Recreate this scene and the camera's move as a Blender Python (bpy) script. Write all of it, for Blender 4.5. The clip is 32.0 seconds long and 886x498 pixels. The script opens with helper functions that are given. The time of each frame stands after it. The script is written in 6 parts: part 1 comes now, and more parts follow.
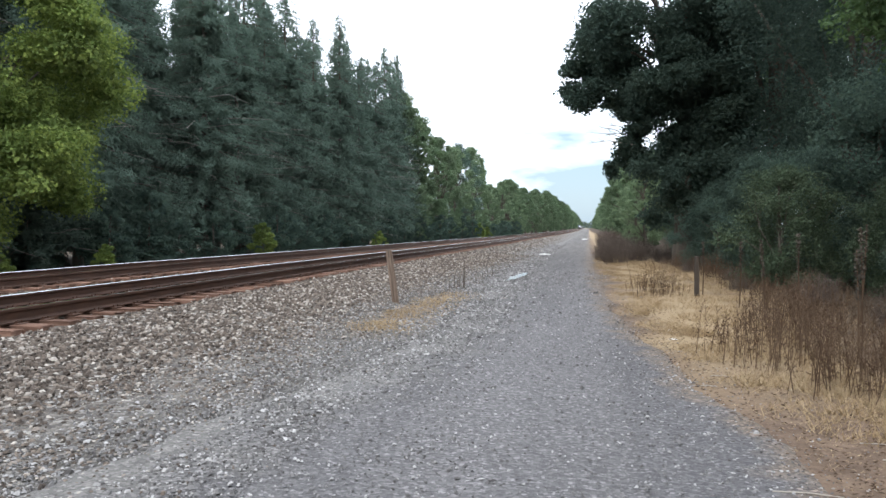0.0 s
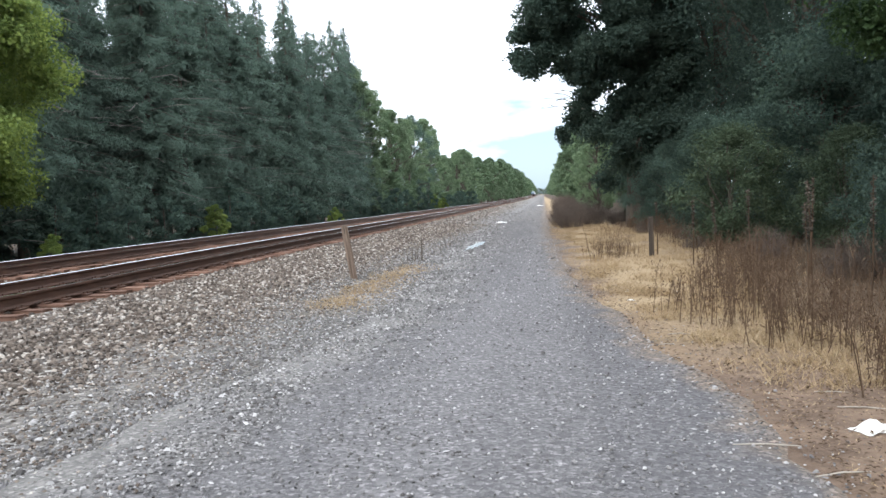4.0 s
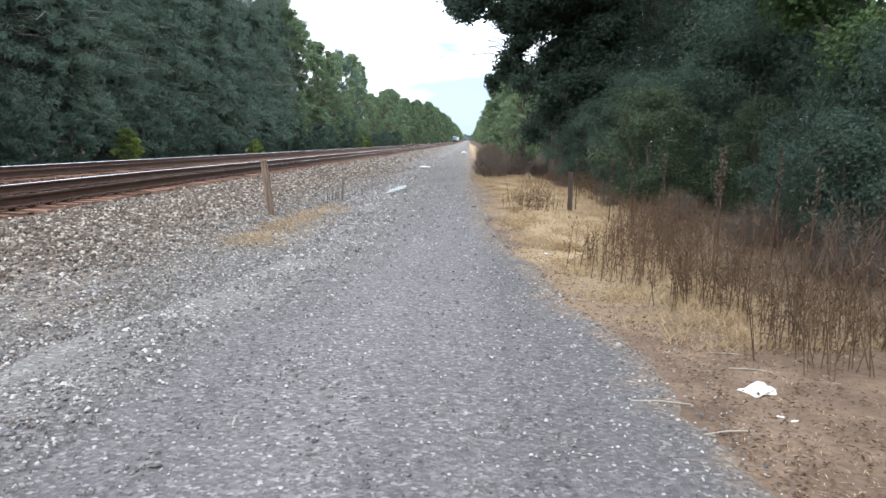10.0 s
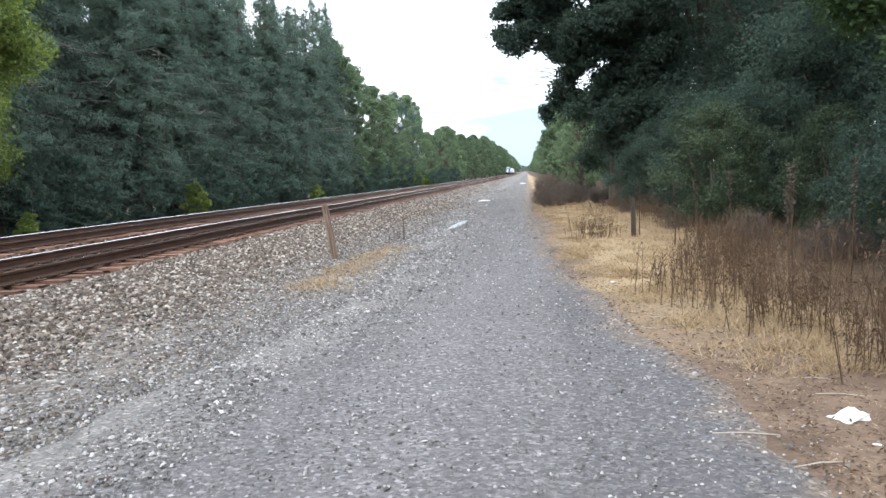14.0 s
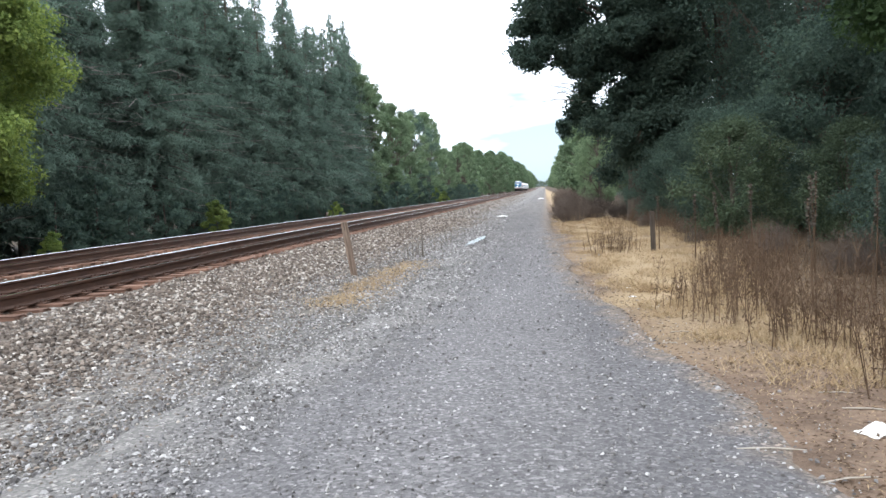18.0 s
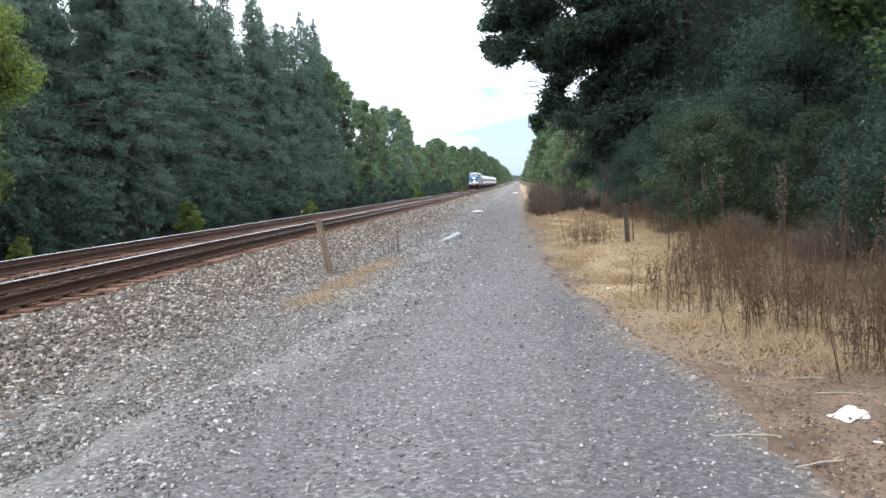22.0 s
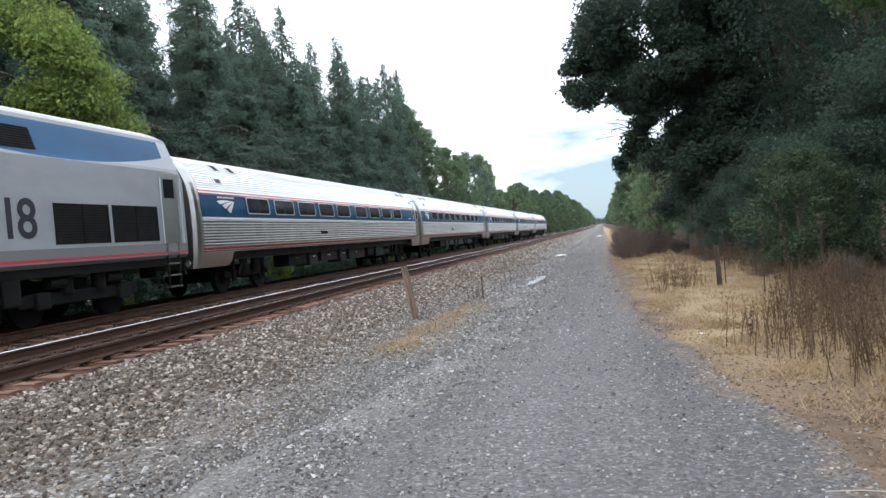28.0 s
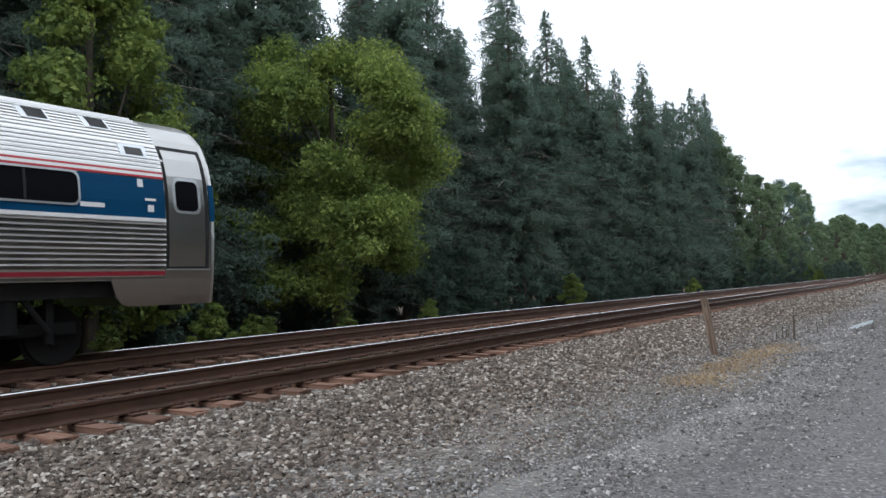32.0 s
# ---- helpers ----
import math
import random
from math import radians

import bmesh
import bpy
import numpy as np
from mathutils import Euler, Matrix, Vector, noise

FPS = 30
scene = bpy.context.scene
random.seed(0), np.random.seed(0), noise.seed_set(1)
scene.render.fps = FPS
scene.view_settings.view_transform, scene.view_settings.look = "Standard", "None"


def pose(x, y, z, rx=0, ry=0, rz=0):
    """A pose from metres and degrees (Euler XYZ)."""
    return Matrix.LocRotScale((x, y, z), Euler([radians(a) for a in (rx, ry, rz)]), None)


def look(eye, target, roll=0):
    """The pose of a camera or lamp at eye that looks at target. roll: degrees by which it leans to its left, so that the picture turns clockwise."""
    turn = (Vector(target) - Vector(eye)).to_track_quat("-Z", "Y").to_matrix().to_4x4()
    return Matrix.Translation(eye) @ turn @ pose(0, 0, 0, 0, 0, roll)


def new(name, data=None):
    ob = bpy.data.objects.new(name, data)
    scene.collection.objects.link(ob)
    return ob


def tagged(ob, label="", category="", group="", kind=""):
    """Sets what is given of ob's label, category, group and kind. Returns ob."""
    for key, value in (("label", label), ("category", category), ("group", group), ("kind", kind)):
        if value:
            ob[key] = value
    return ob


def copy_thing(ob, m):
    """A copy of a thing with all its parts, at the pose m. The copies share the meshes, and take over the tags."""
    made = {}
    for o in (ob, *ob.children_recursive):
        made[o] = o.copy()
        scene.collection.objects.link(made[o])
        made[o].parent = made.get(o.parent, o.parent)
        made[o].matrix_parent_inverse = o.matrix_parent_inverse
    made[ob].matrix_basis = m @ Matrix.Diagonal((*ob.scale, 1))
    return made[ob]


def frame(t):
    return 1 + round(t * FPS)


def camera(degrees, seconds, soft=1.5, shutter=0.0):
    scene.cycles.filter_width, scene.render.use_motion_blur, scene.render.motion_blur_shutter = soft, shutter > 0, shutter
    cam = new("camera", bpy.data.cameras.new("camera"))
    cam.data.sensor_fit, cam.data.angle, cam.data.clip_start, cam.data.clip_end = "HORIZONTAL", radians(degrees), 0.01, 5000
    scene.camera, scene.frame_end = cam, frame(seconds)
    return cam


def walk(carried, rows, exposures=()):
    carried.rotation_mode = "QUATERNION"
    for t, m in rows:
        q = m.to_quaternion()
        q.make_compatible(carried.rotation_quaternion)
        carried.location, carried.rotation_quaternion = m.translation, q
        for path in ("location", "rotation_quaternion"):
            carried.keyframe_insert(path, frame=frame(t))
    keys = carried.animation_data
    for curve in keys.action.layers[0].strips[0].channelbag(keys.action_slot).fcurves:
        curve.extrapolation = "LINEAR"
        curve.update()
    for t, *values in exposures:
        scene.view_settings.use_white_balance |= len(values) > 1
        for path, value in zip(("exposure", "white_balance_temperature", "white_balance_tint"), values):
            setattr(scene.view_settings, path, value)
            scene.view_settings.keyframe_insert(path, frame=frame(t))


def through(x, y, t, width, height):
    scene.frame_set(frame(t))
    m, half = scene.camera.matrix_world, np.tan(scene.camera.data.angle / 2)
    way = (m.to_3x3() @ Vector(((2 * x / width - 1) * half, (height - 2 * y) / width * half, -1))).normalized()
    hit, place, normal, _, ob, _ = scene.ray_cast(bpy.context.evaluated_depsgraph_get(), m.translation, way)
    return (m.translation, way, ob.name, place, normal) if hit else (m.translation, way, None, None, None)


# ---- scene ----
cam = camera(60.4, 32.0)
EXPOSURES = [(0, 1.05), (5, 1.3), (8, 1.3), (13, 1.4), (18, 1.4), (20, 1.27), (25, 1.28), (28, 0.95), (30, 0.62), (32, 0.5)]
PATH = [
    (0, (7.445, 0.006, 1.101), (7.078, 1.971, 1.042), 0.23),
    (0.5, (7.446, 0.007, 1.109), (7.107, 1.976, 1.020), 0.13),
    (1, (7.450, 0.010, 1.111), (7.092, 1.977, 1.045), -0.83),
    (1.5, (7.453, 0.014, 1.120), (7.095, 1.981, 1.074), -1.17),
    (2, (7.455, 0.017, 1.121), (7.154, 1.993, 1.047), -1.90),
    (2.5, (7.456, 0.020, 1.125), (7.182, 1.999, 1.039), -1.41),
    (4.5, (7.453, 0.094, 1.093), (7.227, 2.075, 0.939), -3.62),
    (5, (7.437, 0.082, 1.093), (7.253, 2.067, 0.925), -4.61),
    (5.5, (7.418, 0.063, 1.091), (7.079, 2.027, 0.923), -4.03),
    (6, (7.403, 0.041, 1.085), (6.795, 1.939, 0.922), 1.32),
    (6.5, (7.403, 0.028, 1.093), (6.720, 1.900, 0.924), -0.29),
    (7, (7.403, 0.031, 1.102), (6.826, 1.936, 0.915), -1.58),
    (7.5, (7.412, 0.034, 1.111), (6.828, 1.940, 0.946), -1.94),
    (8, (7.415, 0.043, 1.110), (6.859, 1.958, 0.960), -1.93),
    (8.5, (7.423, 0.058, 1.121), (6.956, 1.997, 0.976), -2.62),
    (9, (7.427, 0.077, 1.119), (6.959, 2.013, 0.941), -3.04),
    (9.5, (7.452, 0.098, 1.122), (7.146, 2.061, 0.888), -1.65),
    (10, (7.463, 0.124, 1.128), (7.412, 2.103, 0.842), 1.65),
    (10.5, (7.469, 0.147, 1.133), (7.369, 2.115, 0.789), 1.05),
    (11, (7.476, 0.161, 1.144), (7.106, 2.115, 0.928), -3.54),
    (11.5, (7.477, 0.171, 1.144), (7.234, 2.143, 0.911), -2.10),
    (12, (7.477, 0.182, 1.145), (7.294, 2.156, 0.886), -2.38),
    (12.5, (7.478, 0.185, 1.145), (7.298, 2.159, 0.885), -2.38),
    (13, (7.475, 0.187, 1.149), (7.299, 2.164, 0.909), -1.91),
    (13.5, (7.474, 0.181, 1.145), (7.272, 2.159, 0.935), -1.85),
    (14, (7.474, 0.179, 1.147), (7.257, 2.157, 0.951), -2.34),
    (14.5, (7.472, 0.177, 1.147), (7.242, 2.155, 0.962), -2.18),
    (15, (7.473, 0.173, 1.145), (7.234, 2.150, 0.955), -2.71),
    (15.5, (7.473, 0.172, 1.146), (7.227, 2.148, 0.956), -2.42),
    (17.5, (7.465, 0.158, 1.144), (7.196, 2.133, 0.978), -2.45),
    (18, (7.465, 0.163, 1.145), (7.202, 2.139, 0.993), -2.89),
    (18.5, (7.473, 0.167, 1.144), (7.181, 2.141, 1.016), -4.39),
    (19, (7.483, 0.175, 1.145), (7.229, 2.155, 1.019), -3.81),
    (19.5, (7.494, 0.188, 1.148), (7.369, 2.179, 1.000), -3.21),
    (20, (7.495, 0.196, 1.151), (7.432, 2.190, 1.008), -3.33),
    (20.5, (7.490, 0.194, 1.158), (7.364, 2.184, 0.993), -4.53),
    (21, (7.480, 0.185, 1.155), (7.277, 2.171, 1.028), -4.22),
    (21.5, (7.474, 0.178, 1.149), (7.237, 2.158, 0.994), -4.36),
    (22, (7.469, 0.172, 1.143), (7.268, 2.155, 0.977), -4.02),
    (22.5, (7.463, 0.167, 1.141), (7.238, 2.146, 0.963), -3.57),
    (23, (7.461, 0.163, 1.135), (7.218, 2.142, 0.974), -3.58),
    (23.5, (7.457, 0.160, 1.132), (7.201, 2.138, 0.973), -3.48),
    (24, (7.456, 0.160, 1.130), (7.181, 2.134, 0.959), -3.56),
    (24.5, (7.460, 0.159, 1.127), (7.168, 2.130, 0.950), -3.58),
    (25, (7.461, 0.159, 1.124), (7.193, 2.132, 0.939), -3.83),
    (25.5, (7.462, 0.158, 1.122), (7.190, 2.132, 0.945), -4.05),
    (27.5, (7.436, 0.160, 1.156), (7.103, 2.125, 0.985), -6.46),
    (28, (7.431, 0.156, 1.155), (7.025, 2.114, 1.123), -4.96),
    (28.5, (7.422, 0.149, 1.149), (6.983, 2.100, 1.132), -4.39),
    (29, (7.412, 0.139, 1.143), (6.868, 2.063, 1.155), -4.11),
    (29.5, (7.407, 0.130, 1.135), (6.642, 1.977, 1.070), -5.26),
    (30, (7.406, 0.128, 1.135), (6.373, 1.839, 1.208), -3.65),
    (30.5, (7.412, 0.132, 1.135), (6.386, 1.848, 1.169), -2.06),
    (31, (7.419, 0.135, 1.133), (6.396, 1.854, 1.155), -1.76),
    (31.5, (7.423, 0.135, 1.127), (6.369, 1.834, 1.184), -2.08),
    (32, (7.425, 0.133, 1.118), (6.322, 1.800, 1.201), -1.81),
]
walk(cam, [(t, look(eye, target, roll)) for t, eye, target, roll in PATH], EXPOSURES)

# ---- light ----
SUN_ELEV, SUN_ROT = radians(48), radians(200)
world = bpy.data.worlds.new("sky")
scene.world = world
world.use_nodes = True
wn, wl = world.node_tree.nodes, world.node_tree.links
wn.clear()
w_out = wn.new("ShaderNodeOutputWorld")
w_bg = wn.new("ShaderNodeBackground")
w_sky = wn.new("ShaderNodeTexSky")
w_sky.sky_type, w_sky.sun_disc, w_sky.sun_elevation, w_sky.sun_rotation = "NISHITA", False, SUN_ELEV, SUN_ROT
w_geo = wn.new("ShaderNodeTexCoord")
w_map = wn.new("ShaderNodeMapping")
w_map.inputs["Scale"].default_value = (2.2, 2.2, 7.0)
w_map.inputs["Location"].default_value = (0.9, 1.35, 0.3)
w_noise = wn.new("ShaderNodeTexNoise")
w_noise.inputs["Scale"].default_value = 1.7
w_noise.inputs["Detail"].default_value = 7
w_sep = wn.new("ShaderNodeSeparateXYZ")
w_low = wn.new("ShaderNodeMapRange")
for key, val in (("From Min", 0.06), ("From Max", 0.21), ("To Min", -0.16), ("To Max", 0.24)):
    w_low.inputs[key].default_value = val
w_add = wn.new("ShaderNodeMath")
w_ramp = wn.new("ShaderNodeValToRGB")
w_ramp.color_ramp.elements[0].position = 0.34
w_ramp.color_ramp.elements[1].position = 0.50
w_mix = wn.new("ShaderNodeMix")
w_mix.data_type = "RGBA"
CLOUD = (9.0, 9.9, 11.1, 1)
w_mix.inputs["B"].default_value = CLOUD
w_thin = wn.new("ShaderNodeMix")
w_thin.data_type = "RGBA"
w_thin.inputs["Factor"].default_value = 0.8
w_thin.inputs["B"].default_value = (2.2, 3.0, 3.8, 1)
wl.new(w_geo.outputs["Generated"], w_map.inputs["Vector"])
wl.new(w_geo.outputs["Generated"], w_sep.inputs["Vector"])
wl.new(w_sep.outputs["Z"], w_low.inputs["Value"])
wl.new(w_map.outputs["Vector"], w_noise.inputs["Vector"])
wl.new(w_noise.outputs["Fac"], w_add.inputs[0])
wl.new(w_low.outputs["Result"], w_add.inputs[1])
wl.new(w_add.outputs[0], w_ramp.inputs["Fac"])
wl.new(w_ramp.outputs["Color"], w_mix.inputs["Factor"])
wl.new(w_sky.outputs["Color"], w_thin.inputs["A"])
wl.new(w_thin.outputs["Result"], w_mix.inputs["A"])
wl.new(w_mix.outputs["Result"], w_bg.inputs["Color"])
w_bg.inputs["Strength"].default_value = 0.115
wl.new(w_bg.outputs["Background"], w_out.inputs["Surface"])

sun_data = bpy.data.lights.new("sun", "SUN")
sun_data.energy, sun_data.angle, sun_data.color = 0.8, radians(25), (1.0, 0.96, 0.9)
sun = new("sun", sun_data)
sun.matrix_world = look((0, 0, 50), (0 - math.sin(SUN_ROT) * 10, 0 - math.cos(SUN_ROT) * 10, 50 - 10 * math.tan(SUN_ELEV)))


# ---- materials ----
class Nodes:
    """A small wrapper that wires one procedural material."""

    def __init__(self, name, rough=0.8, metal=0.0, spec=0.5):
        self.mat = bpy.data.materials.new(name)
        self.mat.use_nodes = True
        self.t = self.mat.node_tree
        self.bsdf = self.t.nodes["Principled BSDF"]
        self.bsdf.inputs["Roughness"].default_value = rough
        self.bsdf.inputs["Metallic"].default_value = metal
        self.bsdf.inputs["Specular IOR Level"].default_value = spec
        self.co = self.node("ShaderNodeTexCoord").outputs["Object"]

    def node(self, kind):
        return self.t.nodes.new(kind)

    def set(self, socket, value):
        if hasattr(value, "is_output"):
            self.t.links.new(value, socket)
        else:
            socket.default_value = value

    def noise(self, scale, detail=4, rough=0.55, vec=None, stretch=None):
        n = self.node("ShaderNodeTexNoise")
        n.inputs["Scale"].default_value, n.inputs["Detail"].default_value, n.inputs["Roughness"].default_value = scale, detail, rough
        v = vec or self.co
        if stretch:
            m = self.node("ShaderNodeMapping")
            m.inputs["Scale"].default_value = stretch
            self.set(m.inputs["Vector"], v)
            v = m.outputs["Vector"]
        self.set(n.inputs["Vector"], v)
        return n.outputs["Fac"]

    def cells(self, scale, feature="F1", out="Distance", vec=None):
        n = self.node("ShaderNodeTexVoronoi")
        n.feature = feature
        n.inputs["Scale"].default_value = scale
        self.set(n.inputs["Vector"], vec or self.co)
        return n.outputs[out]

    def ramp(self, fac, *stops):
        n = self.node("ShaderNodeValToRGB")
        el = n.color_ramp.elements
        while len(el) < len(stops):
            el.new(0.5)
        for e, (p, c) in zip(el, stops):
            e.position = p
            e.color = (*c, 1) if len(c) == 3 else c
        self.set(n.inputs["Fac"], fac)
        return n.outputs["Color"]

    def math(self, op, a, b=0.0, clamp=False):
        n = self.node("ShaderNodeMath")
        n.operation, n.use_clamp = op, clamp
        self.set(n.inputs[0], a)
        self.set(n.inputs[1], b)
        return n.outputs[0]

    def range(self, v, a, b, c=0.0, d=1.0):
        n = self.node("ShaderNodeMapRange")
        self.set(n.inputs["Value"], v)
        for key, val in (("From Min", a), ("From Max", b), ("To Min", c), ("To Max", d)):
            n.inputs[key].default_value = val
        return n.outputs["Result"]

    def mix(self, fac, a, b, mode="MIX"):
        n = self.node("ShaderNodeMix")
        n.data_type, n.blend_type = "RGBA", mode
        self.set(n.inputs["Factor"], fac)
        for key, val in (("A", a), ("B", b)):
            self.set(n.inputs[key], (*val, 1) if isinstance(val, tuple) and len(val) == 3 else val)
        return n.outputs["Result"]

    def xyz(self):
        n = self.node("ShaderNodeSeparateXYZ")
        self.set(n.inputs[0], self.co)
        return n.outputs

    def bump(self, height, strength=0.4, distance=0.02):
        n = self.node("ShaderNodeBump")
        n.inputs["Strength"].default_value, n.inputs["Distance"].default_value = strength, distance
        self.set(n.inputs["Height"], height)
        self.t.links.new(n.outputs["Normal"], self.bsdf.inputs["Normal"])

    def color(self, c):
        self.set(self.bsdf.inputs["Base Color"], (*c, 1) if isinstance(c, tuple) and len(c) == 3 else c)
        return self

    def island(self):
        return self.node("ShaderNodeNewGeometry").outputs["Random Per Island"]

    def per_object(self):
        return self.node("ShaderNodeObjectInfo").outputs["Random"]


def leaf_material(name, dark, mid, light, rough=0.62, through=0.25, spec=0.2):
    m = Nodes(name, rough, spec=spec)
    tone = m.math("ADD", m.math("MULTIPLY", m.island(), 0.3), m.math("MULTIPLY", m.noise(0.8, 4), 0.7))
    c = m.ramp(tone, (0.15, dark), (0.5, mid), (0.85, light))
    obj = m.range(m.per_object(), 0, 1, 0.8, 1.2)
    hue = m.node("ShaderNodeHueSaturation")
    m.set(hue.inputs["Value"], obj)
    m.set(hue.inputs["Color"], c)
    m.color(hue.outputs["Color"])
    tr = m.node("ShaderNodeBsdfTranslucent")
    m.set(tr.inputs["Color"], hue.outputs["Color"])
    mx = m.node("ShaderNodeMixShader")
    mx.inputs[0].default_value = through
    m.t.links.new(m.bsdf.outputs[0], mx.inputs[1])
    m.t.links.new(tr.outputs[0], mx.inputs[2])
    m.t.links.new(mx.outputs[0], m.t.nodes["Material Output"].inputs["Surface"])
    return m.mat


M = {}
M["leaf_ash"] = leaf_material("leaf_yellow_green", (0.075, 0.115, 0.038), (0.165, 0.225, 0.062), (0.40, 0.46, 0.12), through=0.4)
M["leaf_green"] = leaf_material("leaf_green", (0.072, 0.112, 0.066), (0.12, 0.175, 0.098), (0.18, 0.245, 0.135), through=0.4)
M["leaf_pale"] = leaf_material("leaf_pale_green", (0.105, 0.155, 0.092), (0.165, 0.23, 0.132), (0.24, 0.31, 0.18), through=0.4)
M["leaf_oak"] = leaf_material("leaf_dark_green", (0.050, 0.081, 0.070), (0.086, 0.130, 0.104), (0.132, 0.182, 0.136), 0.7, 0.55, 0.12)
M["leaf_maple"] = leaf_material("leaf_mid_green", (0.034, 0.062, 0.028), (0.074, 0.124, 0.050), (0.14, 0.21, 0.08), 0.6, 0.4, 0.2)
M["leaf_shrub"] = leaf_material("leaf_grey_green", (0.045, 0.070, 0.042), (0.09, 0.13, 0.075), (0.16, 0.20, 0.125), through=0.35)
M["needle"] = leaf_material("spruce_needle", (0.093, 0.137, 0.112), (0.126, 0.178, 0.142), (0.158, 0.213, 0.165), 0.75, 0.45, 0.05)
M["weed"] = leaf_material("dead_weed", (0.042, 0.026, 0.018), (0.092, 0.059, 0.038), (0.18, 0.124, 0.082), 0.9, 0.1)
M["twig"] = leaf_material("dry_twig", (0.068, 0.053, 0.046), (0.13, 0.102, 0.086), (0.23, 0.185, 0.155), 0.9, 0.15)
M["straw"] = leaf_material("straw_grass", (0.24, 0.162, 0.094), (0.40, 0.292, 0.174), (0.55, 0.435, 0.29), 0.9, 0.15)


def bark_material(name, a, b):
    m = Nodes(name, 0.9, spec=0.2)
    n = m.noise(6, 6, 0.6, stretch=(1, 1, 0.25))
    m.color(m.ramp(n, (0.3, a), (0.7, b)))
    m.bump(n, 0.6, 0.03)
    return m.mat


M["bark"] = bark_material("bark", (0.05, 0.042, 0.034), (0.13, 0.11, 0.09))
M["dead_wood"] = bark_material("dead_wood", (0.16, 0.145, 0.13), (0.32, 0.30, 0.27))


def stone_material(name, stops, rough=0.9):
    m = Nodes(name, rough, spec=0.3)
    c = m.ramp(m.island(), *stops)
    c = m.mix(m.range(m.noise(60, 3), 0.35, 0.7, 0, 0.35), c, (0.12, 0.105, 0.095))
    m.color(c)
    m.bump(m.noise(90, 3), 0.5, 0.005)
    return m.mat


M["ballast_stone"] = stone_material("ballast_stone", ((0.0, (0.046, 0.035, 0.028)), (0.5, (0.135, 0.105, 0.085)), (0.80, (0.245, 0.200, 0.166)), (0.96, (0.50, 0.455, 0.405))))
M["road_stone"] = stone_material("road_stone", ((0.0, (0.085, 0.080, 0.079)), (0.35, (0.145, 0.138, 0.138)), (0.7, (0.235, 0.226, 0.224)), (0.97, (0.50, 0.485, 0.475))))

# ground: ballast near the tracks, dry soil on the verge, leaf litter under the trees
m = Nodes("ground_soil", 0.95, spec=0.2)
px, py, pz = m.xyz()
wob = m.math("MULTIPLY", m.math("SUBTRACT", m.noise(0.55, 5), 0.5), 2.2)
xw = m.math("ADD", px, wob)
cell = m.cells(16, out="Color")
sep = m.node("ShaderNodeSeparateColor")
m.set(sep.inputs[0], cell)
edge = m.cells(16, "DISTANCE_TO_EDGE")
ballast = m.ramp(sep.outputs[0], (0.0, (0.07, 0.06, 0.053)), (0.5, (0.145, 0.125, 0.11)), (0.85, (0.26, 0.235, 0.21)), (1.0, (0.42, 0.40, 0.37)))
ballast = m.mix(m.range(edge, 0.0, 0.06, 1, 0), ballast, (0.05, 0.042, 0.036))
ballast = m.mix(m.range(m.noise(0.7, 4), 0.5, 0.75, 0, 0.45), ballast, (0.20, 0.15, 0.11))
dsep = m.node("ShaderNodeSeparateColor")
m.set(dsep.inputs[0], m.cells(38, out="Color"))
dust = m.mix(m.noise(3, 4), (0.135, 0.125, 0.116), (0.20, 0.188, 0.176))
dust = m.mix(1.0, dust, m.ramp(dsep.outputs[0], (0.0, (0.5, 0.5, 0.5)), (0.6, (0.95, 0.95, 0.95)), (0.9, (1.4, 1.4, 1.4)), (1.0, (2.3, 2.3, 2.3))), "MULTIPLY")
straw = m.mix(m.noise(22, 5), (0.21, 0.148, 0.09), (0.46, 0.345, 0.21))
dirt = m.mix(m.noise(14, 5), (0.115, 0.078, 0.056), (0.28, 0.198, 0.142))
dirt = m.mix(m.range(m.noise(2.0, 5), 0.4, 0.65, 0, 0.7), dirt, (0.10, 0.068, 0.05))
litter = m.mix(m.noise(9, 5), (0.035, 0.026, 0.018), (0.10, 0.07, 0.045))
c = m.mix(m.range(xw, 3.0, 4.6), ballast, dust)
c = m.mix(m.range(xw, 7.4, 8.0), c, dirt)
c = m.mix(m.math("MULTIPLY", m.range(xw, 7.9, 8.7), m.range(py, 6.0, 10.0)), c, straw)
tangle = m.mix(m.noise(8, 5), (0.07, 0.046, 0.032), (0.19, 0.135, 0.09))
c = m.mix(m.math("MULTIPLY", m.range(xw, 9.8, 11.0), m.range(m.noise(1.1, 3), 0.35, 0.55, 0.6, 1.0)), c, tangle)
patch = m.range(m.math("ADD", m.math("ABSOLUTE", m.math("SUBTRACT", px, 4.62)), m.math("MULTIPLY", wob, 0.25)), 0.30, 0.62, 1, 0)
patch = m.math("MULTIPLY", patch, m.math("MULTIPLY", m.range(py, 9.6, 11.2), m.range(py, 17.2, 15.6)))
c = m.mix(m.math("MULTIPLY", patch, 0.55), c, straw)
c = m.mix(m.range(xw, 10.6, 11.8), c, litter)
c = m.mix(m.range(xw, -7.0, -8.6), c, litter)
m.color(c)
m.bump(m.math("ADD", m.math("MULTIPLY", edge, 2.0), m.noise(40, 4)), 0.6, 0.03)
M["ground"] = m.mat

